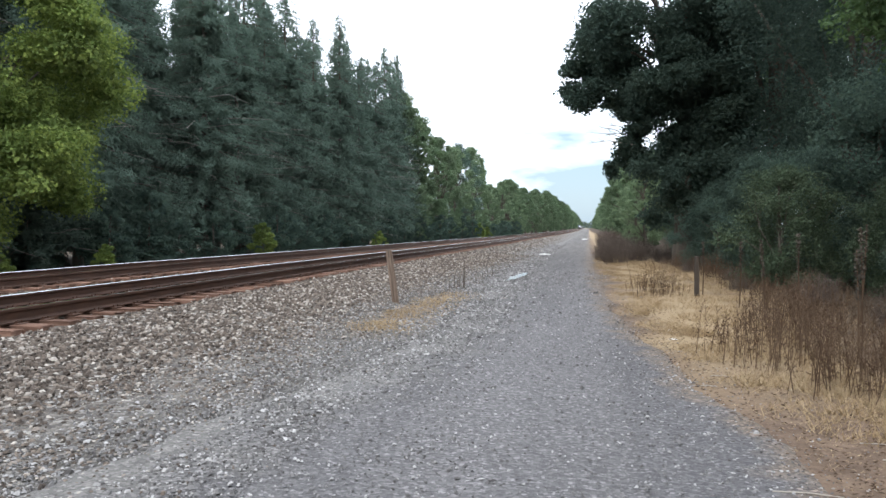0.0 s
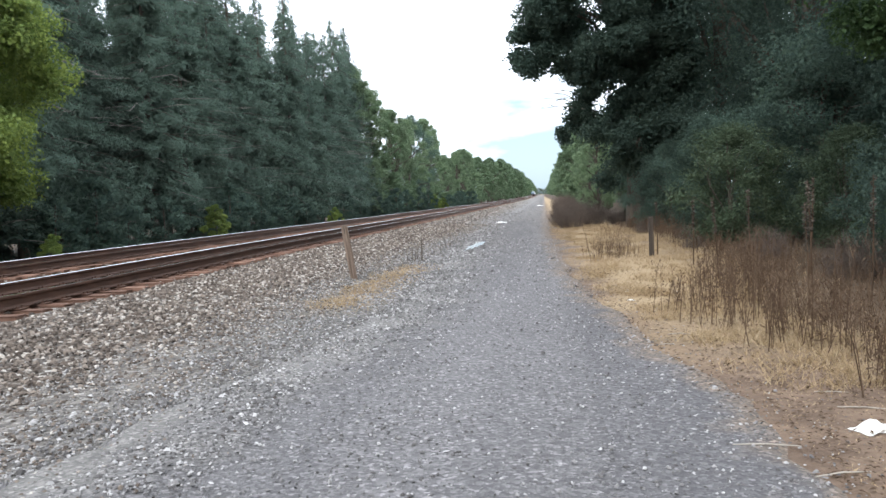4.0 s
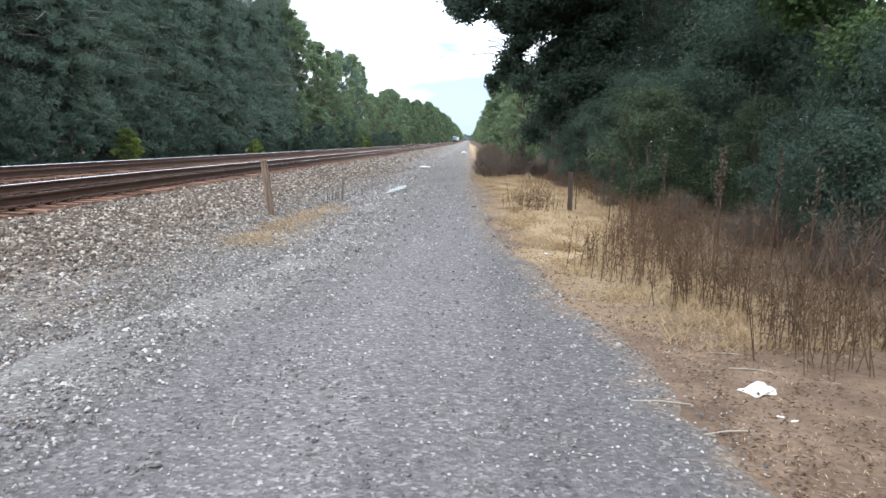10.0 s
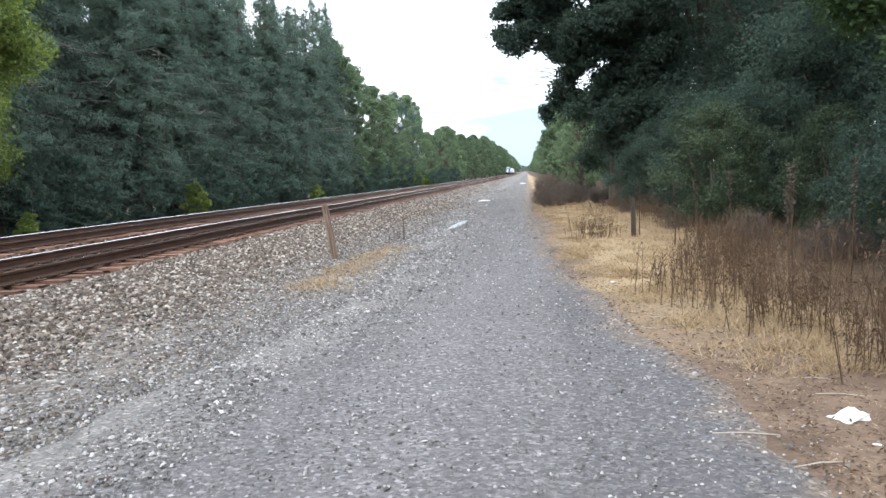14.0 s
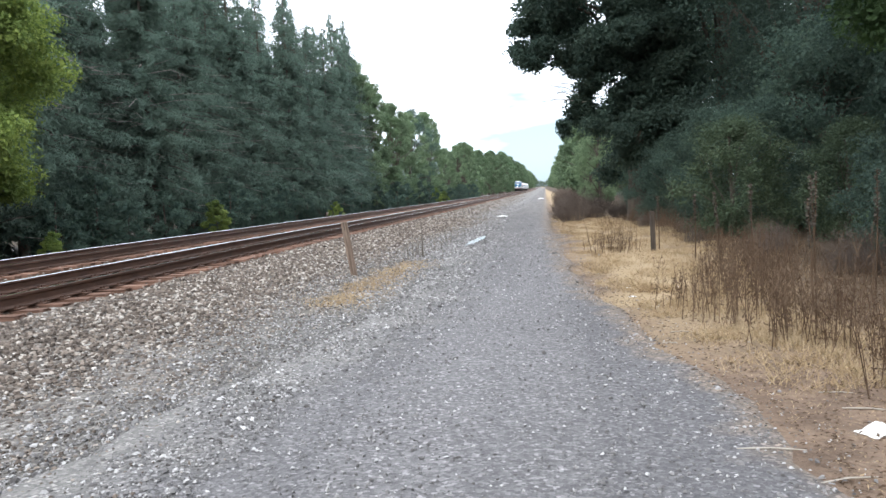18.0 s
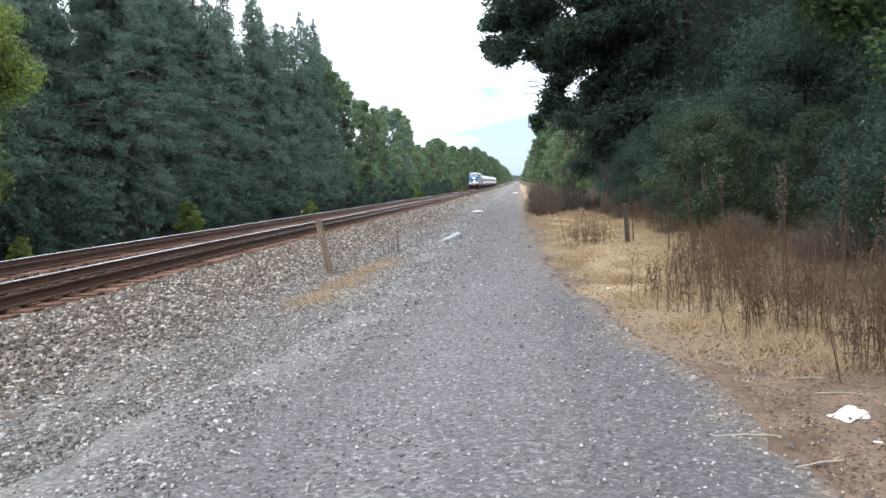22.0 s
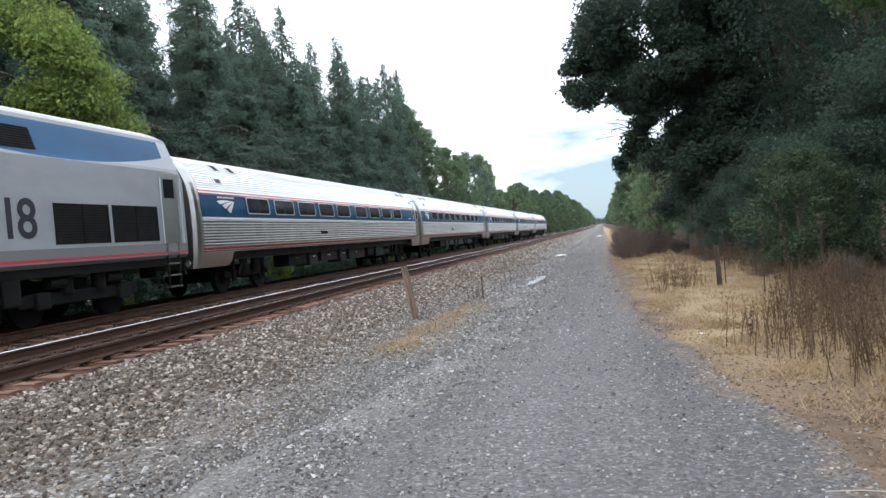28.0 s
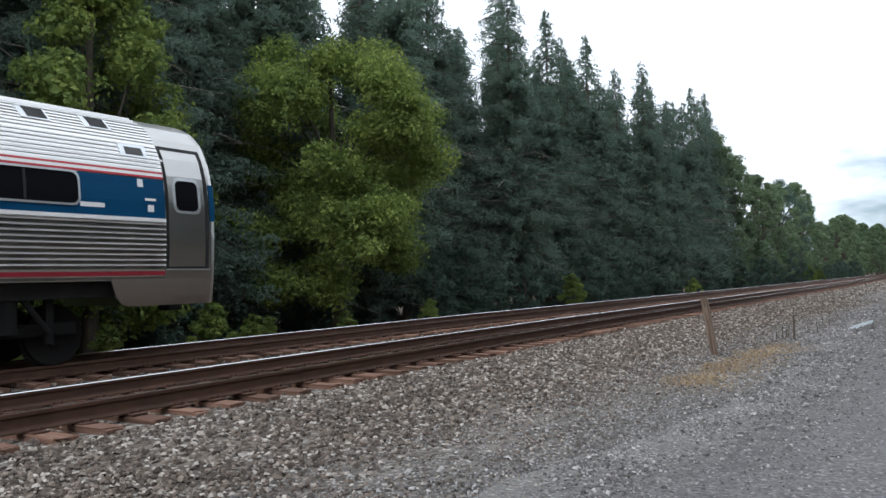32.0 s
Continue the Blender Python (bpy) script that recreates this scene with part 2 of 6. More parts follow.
# grey crushed-stone road
m = Nodes("road_gravel", 0.9, spec=0.3)
px, py, pz = m.xyz()
n1 = m.noise(0.5, 4, stretch=(1.0, 0.25, 1.0))
base = m.mix(m.range(n1, 0.3, 0.7), (0.098, 0.091, 0.092), (0.158, 0.149, 0.150))
base = m.mix(m.range(py, 14.0, 48.0, 0.0, 0.75), base, m.mix(m.noise(1.3, 5, stretch=(1, 0.4, 1)), (0.088, 0.076, 0.067), (0.17, 0.148, 0.13)))
lanes = m.noise(1.1, 3, stretch=(1.0, 0.035, 1.0))
base = m.mix(m.range(lanes, 0.40, 0.58, 0.5, 0.0), base, (0.072, 0.068, 0.072))
shoulder = m.node("ShaderNodeAttribute")
shoulder.attribute_name = "shoulder"
loose = m.math("ADD", shoulder.outputs["Fac"], m.math("MULTIPLY", m.math("SUBTRACT", m.noise(2.2, 5), 0.5), 1.3))
base = m.mix(m.range(loose, 0.25, 0.8), base, m.mix(m.noise(3, 4), (0.135, 0.125, 0.116), (0.20, 0.188, 0.176)))
soiled = m.node("ShaderNodeAttribute")
soiled.attribute_name = "soiled"
earth = m.math("ADD", soiled.outputs["Fac"], m.math("MULTIPLY", m.math("SUBTRACT", m.noise(2.6, 5), 0.5), 1.3))
base = m.mix(m.range(earth, 0.4, 0.8), base, m.mix(m.noise(14, 5), (0.12, 0.09, 0.07), (0.22, 0.17, 0.13)))
sep = m.node("ShaderNodeSeparateColor")
m.set(sep.inputs[0], m.cells(45, out="Color"))
grit = m.ramp(sep.outputs[0], (0.0, (0.55, 0.55, 0.56)), (0.6, (0.95, 0.95, 0.95)), (0.9, (1.3, 1.3, 1.3)), (1.0, (2.1, 2.1, 2.1)))
c = m.mix(1.0, base, grit, "MULTIPLY")
fine = m.noise(120, 3)
c = m.mix(m.range(fine, 0.35, 0.75, 0, 0.22), c, (0.25, 0.246, 0.25))
m.color(c)
m.bump(m.math("ADD", m.cells(45), m.math("MULTIPLY", fine, 0.6)), 0.5, 0.012)
M["road"] = m.mat

m = Nodes("rail_rust", 0.75, 0.2, 0.4)
n = m.noise(7, 6, 0.65, stretch=(1, 0.3, 1))
m.color(m.ramp(n, (0.25, (0.042, 0.023, 0.016)), (0.6, (0.09, 0.045, 0.029)), (0.85, (0.15, 0.078, 0.048))))
m.bump(m.noise(60, 4), 0.3, 0.004)
M["rust"] = m.mat
m = Nodes("rail_polished", 0.22, 1.0)
m.color(m.ramp(m.noise(12, 3, stretch=(1, 0.02, 1)), (0.3, (0.55, 0.54, 0.53)), (0.7, (0.75, 0.75, 0.75))))
M["polish"] = m.mat
m = Nodes("tie_wood", 0.95, spec=0.2)
n = m.noise(5, 7, 0.65, stretch=(0.35, 3, 3))
c = m.ramp(n, (0.25, (0.085, 0.049, 0.036)), (0.55, (0.19, 0.108, 0.078)), (0.85, (0.32, 0.215, 0.165)))
hue = m.node("ShaderNodeHueSaturation")
m.set(hue.inputs["Value"], m.range(m.per_object(), 0, 1, 0.65, 1.25))
m.set(hue.inputs["Color"], c)
m.color(hue.outputs["Color"])
m.bump(n, 0.7, 0.02)
M["tie"] = m.mat
m = Nodes("post_wood", 0.9, spec=0.2)
n = m.noise(9, 7, 0.6, stretch=(3, 3, 0.2))
m.color(m.ramp(n, (0.3, (0.085, 0.058, 0.044)), (0.7, (0.24, 0.178, 0.138))))
m.bump(n, 0.7, 0.01)
M["post"] = m.mat
m = Nodes("old_post_wood", 0.9, spec=0.2)
n = m.noise(9, 7, 0.6, stretch=(3, 3, 0.2))
m.color(m.ramp(n, (0.3, (0.035, 0.028, 0.023)), (0.7, (0.10, 0.08, 0.066))))
m.bump(n, 0.7, 0.01)
M["old_post"] = m.mat
m = Nodes("bleached_wood", 0.85, spec=0.2)
m.color(m.mix(m.noise(20, 4), (0.28, 0.245, 0.205), (0.46, 0.42, 0.37)))
M["bleached"] = m.mat
m = Nodes("white_litter", 0.7)
m.color(m.mix(m.noise(8, 4), (0.62, 0.60, 0.56), (0.85, 0.84, 0.81)))
M["paper"] = m.mat
m = Nodes("blue_plastic", 0.4)
m.color((0.06, 0.25, 0.45))
M["blue_plastic"] = m.mat


# ---- builders ----
def mesh_from(name, verts, faces, mats=(), smooth=False, mat_index=None):
    """A mesh from arrays of places and of faces with equal corner counts."""
    me = bpy.data.meshes.new(name)
    verts, faces = np.asarray(verts, np.float32), np.asarray(faces, np.int32)
    k = faces.shape[1]
    me.vertices.add(len(verts))
    me.vertices.foreach_set("co", verts.ravel())
    me.loops.add(faces.size)
    me.loops.foreach_set("vertex_index", faces.ravel())
    me.polygons.add(len(faces))
    me.polygons.foreach_set("loop_start", np.arange(0, faces.size, k, dtype=np.int32))
    if mat_index is not None:
        me.polygons.foreach_set("material_index", np.asarray(mat_index, np.int32))
    me.polygons.foreach_set("use_smooth", np.full(len(faces), smooth))
    me.update(calc_edges=True)
    for mm in mats:
        me.materials.append(mm)
    return me


def hold(ob, parent):
    ob.parent = parent
    return ob


def part(name, bm, material, parent, label=""):
    """Links a bmesh as one mesh object under a thing or a part."""
    me = bpy.data.meshes.new(name)
    bm.to_mesh(me)
    bm.free()
    me.materials.append(material)
    ob = new(name, me)
    if parent is not None:
        ob.parent = parent
    return tagged(ob, label) if label else ob


def empty(name, m=None):
    ob = new(name)
    ob.empty_display_size = 0.2
    if m is not None:
        ob.matrix_world = m
    return ob


def box(bm, x0, x1, y0, y1, z0, z1, bevel=0.0):
    """Adds a box, with bevelled edges if asked, to a bmesh."""
    r = bmesh.ops.create_cube(bm, size=1.0, matrix=Matrix.Translation(((x0 + x1) / 2, (y0 + y1) / 2, (z0 + z1) / 2)) @ Matrix.Diagonal((x1 - x0, y1 - y0, z1 - z0, 1)))
    if bevel:
        edges = {e for v in r["verts"] for e in v.link_edges}
        bmesh.ops.bevel(bm, geom=list(edges), offset=bevel, segments=2, profile=0.5, affect="EDGES")
    return bm


def boxed(*a, bevel=0.0):
    return box(bmesh.new(), *a, bevel=bevel)


def cyl(bm, r, length, m, segs=20, r2=None):
    bmesh.ops.create_cone(bm, cap_ends=True, segments=segs, radius1=r, radius2=r if r2 is None else r2, depth=length, matrix=m)
    return bm


def tube(points, radii, sides=7):
    """Arrays of a tapered tube along points."""
    pts = [Vector(p) for p in points]
    vs, fs = [], []
    for i, p in enumerate(pts):
        d = (pts[min(i + 1, len(pts) - 1)] - pts[max(i - 1, 0)]).normalized()
        a = d.orthogonal().normalized()
        b = d.cross(a)
        for k in range(sides):
            t = 2 * math.pi * k / sides
            vs.append(p + (a * math.cos(t) + b * math.sin(t)) * radii[i])
        if i:
            for k in range(sides):
                o, q = (i - 1) * sides, i * sides
                fs.append((o + k, o + (k + 1) % sides, q + (k + 1) % sides, q + k))
    return np.array([tuple(v) for v in vs]), np.array(fs)


def join_arrays(pieces):
    vs, fs, n = [], [], 0
    for v, f in pieces:
        vs.append(v)
        fs.append(f + n)
        n += len(v)
    return np.concatenate(vs), np.concatenate(fs)


def leaves(rng, centres, size, aspect=0.6, up=0.35, out=None):
    """Arrays of one folded four-cornered leaf at each centre."""
    n = len(centres)
    nor = rng.normal(size=(n, 3))
    if out is not None:
        nor += out * 1.6
    nor[:, 2] += up
    nor /= np.linalg.norm(nor, axis=1, keepdims=True) + 1e-9
    ax = rng.normal(size=(n, 3))
    ax -= nor * (ax * nor).sum(1, keepdims=True)
    ax /= np.linalg.norm(ax, axis=1, keepdims=True) + 1e-9
    side = np.cross(nor, ax)
    s = size * rng.uniform(0.6, 1.35, (n, 1))
    fold = nor * s * 0.15
    v = np.stack([centres - ax * s * 0.5, centres + side * s * aspect * 0.5 + fold, centres + ax * s * 0.5, centres - side * s * aspect * 0.5 + fold], 1)
    return v.reshape(-1, 3), np.arange(4 * n).reshape(n, 4)


def profile_z(x):
    """Height of the ground across the line."""
    return float(np.interp(x, (-400, -60, -14, -8.6, -7.6, -6.6, -5.0, -2.2, 0.0, 0.9, 1.6, 3.0, 4.4, 5.5, 7.4, 9.0, 11.5, 30, 400), (-0.6, -0.6, -0.75, -0.75, -0.6, -0.30, -0.28, -0.32, -0.28, -0.27, -0.30, -0.355, -0.40, -0.44, -0.44, -0.37, -0.3, -0.25, 0.2)))


def line_x(y):
    """Sideways drift of the line, which bears slightly to the right beyond the near stretch."""
    return 0.0048 * np.maximum(0.0, np.asarray(y, float) - 20.0)


def line_z(y):
    """Fall of the line, which drops gently along the straight and levels out."""
    q = np.clip(np.asarray(y, float) - 20.0, 0.0, 420.0)
    return -0.0034 * q * (1 - q / 1260.0)


# ---- ground, road and tracks ----
def ground_sheet():
    xs = np.unique(np.concatenate([np.linspace(-2500, -60, 14), np.linspace(-60, -10, 22), np.linspace(-10, 13, 116), np.linspace(13, 60, 22), np.linspace(60, 2500, 14)]))
    ys = np.unique(np.concatenate([np.linspace(-2500, -40, 14), np.linspace(-40, -4, 19), np.linspace(-4, 30, 120), np.linspace(30, 120, 70), np.linspace(120, 600, 80), np.linspace(600, 4000, 30)]))
    gx, gy = np.meshgrid(xs, ys)
    z = np.vectorize(profile_z)(xs)[None, :] + 0 * gx
    bumps = np.array([[noise.noise((x * 0.9, y * 0.5, 0.0)) * 0.03 + noise.noise((x * 3.1, y * 3.1, 4.0)) * 0.012 if -20 < x < 25 and -8 < y < 130 else 0 for x in xs] for y in ys])
    z = z + bumps + line_z(gy)
    gx = gx + line_x(gy) * (np.abs(gx) < 60)
    v = np.stack([gx, gy, z], -1).reshape(-1, 3)
    nx, ny = len(xs), len(ys)
    i = np.arange(nx * ny).reshape(ny, nx)
    f = np.stack([i[:-1, :-1], i[:-1, 1:], i[1:, 1:], i[1:, :-1]], -1).reshape(-1, 4)
    ob = new("ground", mesh_from("ground", v, f, [M["ground"]], True))
    return tagged(ob, "stony trackside ground with ballast, dirt and dry litter", "ground", kind="structure")


ROAD_Y = (-60, -5, 2.0, 3.7, 5.0, 7.2, 9.2, 12.4, 20, 31, 60, 150, 1500)
ROAD_R = (9.3, 9.2, 9.1, 9.0, 8.9, 8.6, 8.4, 8.05, 7.85, 7.7, 7.6, 7.6, 7.6)
ROAD_L = (4.2, 4.2, 4.3, 4.4, 4.5, 4.9, 5.25, 5.3, 5.05, 4.6, 4.5, 4.5, 4.5)


def road_sheet():
    ys = np.unique(np.concatenate([np.linspace(-60, -5, 12), np.linspace(-5, 40, 190), np.linspace(40, 200, 80), np.linspace(200, 1500, 50)]))
    n = 26
    rows, loose, soil = [], [], []
    for y in ys:
        l = np.interp(y, ROAD_Y, ROAD_L) + 0.35 * noise.noise((0, y * 0.5, 7)) + 0.15 * noise.noise((0, y * 2.3, 3))
        r = np.interp(y, ROAD_Y, ROAD_R) + 0.25 * noise.noise((5, y * 0.6, 1)) + 0.10 * noise.noise((5, y * 2.7, 2))
        for k in range(n):
            x = l + (r - l) * k / (n - 1)
            u = k / (n - 1)
            rut = -0.018 * (math.exp(-((u - 0.3) / 0.08) ** 2) + math.exp(-((u - 0.72) / 0.08) ** 2))
            loose.append(max(0.0, 1 - (x - l) / 1.5))
            soil.append(max(0.0, 1 - (r - x) / 0.7))
            edge = -0.05 if k in (0, n - 1) else 0.0
            rows.append((x + line_x(y), y, -0.362 + line_z(y) + rut + edge + 0.012 * noise.noise((x * 1.4, y * 0.8, 9))))
    i = np.arange(len(rows)).reshape(len(ys), n)
    f = np.stack([i[:-1, :-1], i[:-1, 1:], i[1:, 1:], i[1:, :-1]], -1).reshape(-1, 4)
    me = mesh_from("road", rows, f, [M["road"]], True)
    me.attributes.new("shoulder", "FLOAT", "POINT").data.foreach_set("value", np.array(loose, np.float32))
    me.attributes.new("soiled", "FLOAT", "POINT").data.foreach_set("value", np.array(soil, np.float32))
    ob = new("road", me)
    return tagged(ob, "grey crushed-stone service road beside the tracks", "road", kind="structure")


def rock_arrays(rng, pos, size):
    """Arrays of angular stones: squashed, jittered octahedra with cut tops."""
    base = np.array([(1, 0, -0.35), (0, 1, -0.35), (-1, 0, -0.35), (0, -1, -0.35), (0.45, 0.35, 0.75), (-0.5, 0.3, 0.7), (-0.1, -0.55, 0.72)], float)
    tri = np.array([(0, 1, 4), (1, 5, 4), (1, 2, 5), (2, 6, 5), (2, 3, 6), (3, 0, 6), (0, 4, 6), (4, 5, 6)])
    n = len(pos)
    v = base[None] * (1 + rng.uniform(-0.28, 0.28, (n, 7, 3)))
    v = v * (size[:, None, None] * rng.uniform(0.5, 1.2, (n, 1, 3)) * np.array([1.12, 0.9, 0.66]))
    ang = rng.uniform(0, 2 * np.pi, (n, 2))
    tilt = rng.normal(0, 0.3, n)
    c, s = np.cos(tilt), np.sin(tilt)
    y, z = v[..., 1] * c[:, None] - v[..., 2] * s[:, None], v[..., 1] * s[:, None] + v[..., 2] * c[:, None]
    v = np.stack([v[..., 0], y, z], -1)
    c, s = np.cos(ang[:, 0]), np.sin(ang[:, 0])
    x, y = v[..., 0] * c[:, None] - v[..., 1] * s[:, None], v[..., 0] * s[:, None] + v[..., 1] * c[:, None]
    pos = pos + np.stack([line_x(pos[:, 1]), 0 * pos[:, 1], line_z(pos[:, 1])], -1)
    v = np.stack([x, y, v[..., 2]], -1) + pos[:, None]
    f = tri[None] + (np.arange(n) * 7)[:, None, None]
    return v.reshape(-1, 3), f.reshape(-1, 3)


def ballast_stones():
    rng = np.random.default_rng(3)
    n = 72000
    y = 1.8 + np.where(rng.uniform(0, 1, n) < 0.8, 40 * rng.uniform(0, 1, n) ** 1.7, rng.exponential(32, n))
    y = np.minimum(y, 160)
    y = np.where(rng.uniform(0, 1, n) < 0.12, rng.uniform(-7, 1.8, n), y)
    x = rng.uniform(0.62, 6.0, n)
    keep = rng.uniform(0, 1, n) < np.interp(x, (0.6, 3.1, 4.0, 4.8, 5.6), (1, 1, 0.55, 0.14, 0.0))
    x, y = x[keep], y[keep]
    s = rng.uniform(0.018, 0.043, len(x)) * np.interp(y, (2, 40, 160), (0.9, 1.6, 3.4)) * np.interp(x, (2.6, 4.6), (1, 0.5))
    z = np.interp(x, (0.6, 0.9, 1.6, 3.0, 4.1, 4.7), (-0.265, -0.27, -0.30, -0.355, -0.39, -0.362)) + rng.uniform(-0.005, 0.03, len(x)) * np.interp(x, (3, 4.6), (1, 0.2))
    p = [np.stack([x, y, z], -1)]
    # the bed between the rails and between the two tracks
    m_ = 9000
    yb = -6 + 58 * rng.uniform(0, 1, m_) ** 1.3
    xb = rng.uniform(-6.9, 0.5, m_)
    p.append(np.stack([xb, yb, -0.265 + rng.uniform(-0.02, 0.025, m_) - 0.04 * (np.abs(xb + 2.9) < 0.7)], -1))
    s = np.concatenate([s, rng.uniform(0.025, 0.05, m_) * np.interp(yb, (2, 50), (1, 1.4))])
    v, f = rock_arrays(rng, np.concatenate(p), s)
    ob = new("ballast", mesh_from("ballast", v, f, [M["ballast_stone"]]))
    tagged(ob, "loose grey-brown crushed ballast stones on the track shoulder", "ballast", kind="stuff")
    n = 62000
    y = 1.8 + np.where(rng.uniform(0, 1, n) < 0.8, 24 * rng.uniform(0, 1, n) ** 1.7, rng.exponential(24, n))
    y = np.minimum(y, 120)
    y = np.where(rng.uniform(0, 1, n) < 0.12, rng.uniform(-7, 1.8, n), y)
    x = np.where(rng.uniform(0, 1, n) < 0.5, rng.uniform(3.0, 5.6, n), rng.uniform(4.4, 9.9, n))
    band = np.where(x < 4.6, 1.0, np.abs(np.sin((x - 4.6) * 1.15)) * 0.6 + 0.4)
    keep = rng.uniform(0, 1, n) < band
    keep &= x < np.interp(y, ROAD_Y, ROAD_R) - 0.1 + np.abs(rng.normal(0, 0.4, n))
    x, y = x[keep], y[keep]
    # the loose edge between the ballast and the trodden lane
    ye = np.where(rng.uniform(0, 1, 15000) < 0.8, 1.8 + 30 * rng.uniform(0, 1, 15000) ** 1.6, rng.uniform(-7, 70, 15000))
    x, y = np.append(x, np.interp(ye, ROAD_Y, ROAD_L) + rng.normal(0.1, 0.5, 15000)), np.append(y, ye)
    s = rng.uniform(0.006, 0.017, len(x)) * np.interp(y, (2, 26, 120), (0.9, 1.6, 3.6))
    big = rng.uniform(0, 1, len(x)) > np.where(np.arange(len(x)) < len(x) - 15000, 0.985, 0.75)
    s[big] *= 1.9
    s *= np.where(x > np.interp(y, ROAD_Y, ROAD_R) - 0.1, 0.6, 1.0)
    v, f = rock_arrays(rng, np.stack([x, y, np.interp(x, (3.0, 4.4, 4.9), (-0.352, -0.392, -0.362)) + s * 0.2], -1), s)
    ob = new("gravel", mesh_from("gravel", v, f, [M["road_stone"]]))
    tagged(ob, "small grey stones strewn over the gravel road", "gravel", kind="stuff")


RAIL_PROFILE = ((-0.075, -0.195), (0.075, -0.195), (0.075, -0.18), (0.02, -0.165), (0.009, -0.15), (0.009, -0.06), (0.034, -0.045), (0.037, -0.012), (0.030, -0.002), (0.012, 0.0), (-0.012, 0.0), (-0.030, -0.002), (-0.037, -0.012), (-0.034, -0.045), (-0.009, -0.06), (-0.009, -0.15), (-0.02, -0.165), (-0.075, -0.18))


def rail(parent, x, y0=-120.0, y1=1600.0, gauge_side=1):
    ys = np.concatenate([np.linspace(y0, 0, 8)[:-1], np.linspace(0, 60, 30), np.linspace(60, 300, 40)[1:], np.linspace(300, y1, 40)[1:]])
    n = len(RAIL_PROFILE)
    v = [(x + px_ + line_x(y), y, pz_ + line_z(y)) for y in ys for px_, pz_ in RAIL_PROFILE]
    f, mi = [], []
    for j in range(len(ys) - 1):
        for k in range(n):
            a, b = j * n + k, j * n + (k + 1) % n
            f.append((a, b, b + n, a + n))
            polished = k in (8, 9, 10) or (k == 7 and gauge_side > 0)
            mi.append(1 if polished else 0)
    ob = new("rail", mesh_from("rail", v, f, [M["rust"], M["polish"]], False, mi))
    return tagged(hold(ob, parent), "rusty steel rail with a polished running surface")


def track(name, x_near, detail):
    tr = empty(name)
    tagged(tr, "straight railway track with rusty rails on weathered wooden ties", "railway track", kind="structure")
    rail(tr, x_near, gauge_side=-1)
    rail(tr, x_near - 1.505, gauge_side=1)
    rng = random.Random(int(abs(x_near) * 10) + 5)
    variants = []
    for k in range(5):
        bm = boxed(-1.3, 1.3, -0.115, 0.115, -0.17, 0.0, bevel=0.012)
        for v in bm.verts:
            v.co += Vector((rng.uniform(-0.03, 0.03), rng.uniform(-0.012, 0.012), rng.uniform(-0.012, 0.006)))
        me = bpy.data.meshes.new("tie")
        bm.to_mesh(me)
        bm.free()
        me.materials.append(M["tie"])
        variants.append(me)
    plate = bpy.data.meshes.new("tie_plate")
    bm = boxed(-0.17, 0.17, -0.09, 0.09, -0.008, 0.012, bevel=0.004)
    for sx in (-0.1, 0.1):
        for sy in (-0.05, 0.05):
            box(bm, sx - 0.012, sx + 0.012, sy - 0.01, sy + 0.01, 0.0, 0.045)
    bm.to_mesh(plate)
    bm.free()
    plate.materials.append(M["rust"])
    ties = []
    cx = x_near - 0.7525
    for k in range(300):
        y = -6 + k * 0.53 + rng.uniform(-0.04, 0.04)
        t = new("tie", rng.choice(variants))
        t.parent = tr
        t.matrix_basis = pose(cx + line_x(y) + rng.uniform(-0.05, 0.05), y, line_z(y) - 0.212 + rng.uniform(-0.012, 0.006), 0, 0, rng.uniform(-1.2, 1.2) + rng.choice((0, 180)))
        if k < detail:
            for dx in (0.7525, -0.7525):
                q = new("tie_plate", plate)
                q.parent = tr
                q.matrix_basis = pose(cx + dx + line_x(y), y, line_z(y) - 0.208)
    far = []
    for k in range(1500):
        y = -6 + (300 + k) * 0.53
        far.append((y, rng.uniform(-0.05, 0.05)))
    vs, fs = [], []
    for y, dx in far:
        o = len(vs)
        for z in (-0.36, -0.212):
            for sx, sy in ((-1.3, -0.115), (1.3, -0.115), (1.3, 0.115), (-1.3, 0.115)):
                vs.append((cx + dx + sx + line_x(y), y + sy, z + line_z(y)))
        fs += [(o + 4, o + 5, o + 6, o + 7), (o, o + 1, o + 5, o + 4), (o + 1, o + 2, o + 6, o + 5)]
    ob = new("far_ties", mesh_from("far_ties", vs, fs, [M["tie"]]))
    tagged(hold(ob, tr), kind="stuff")
    return tr


ground_sheet()
road_sheet()
track("track_near", 0.0, 120)
track("track_far", -4.3, 60)
ballast_stones()


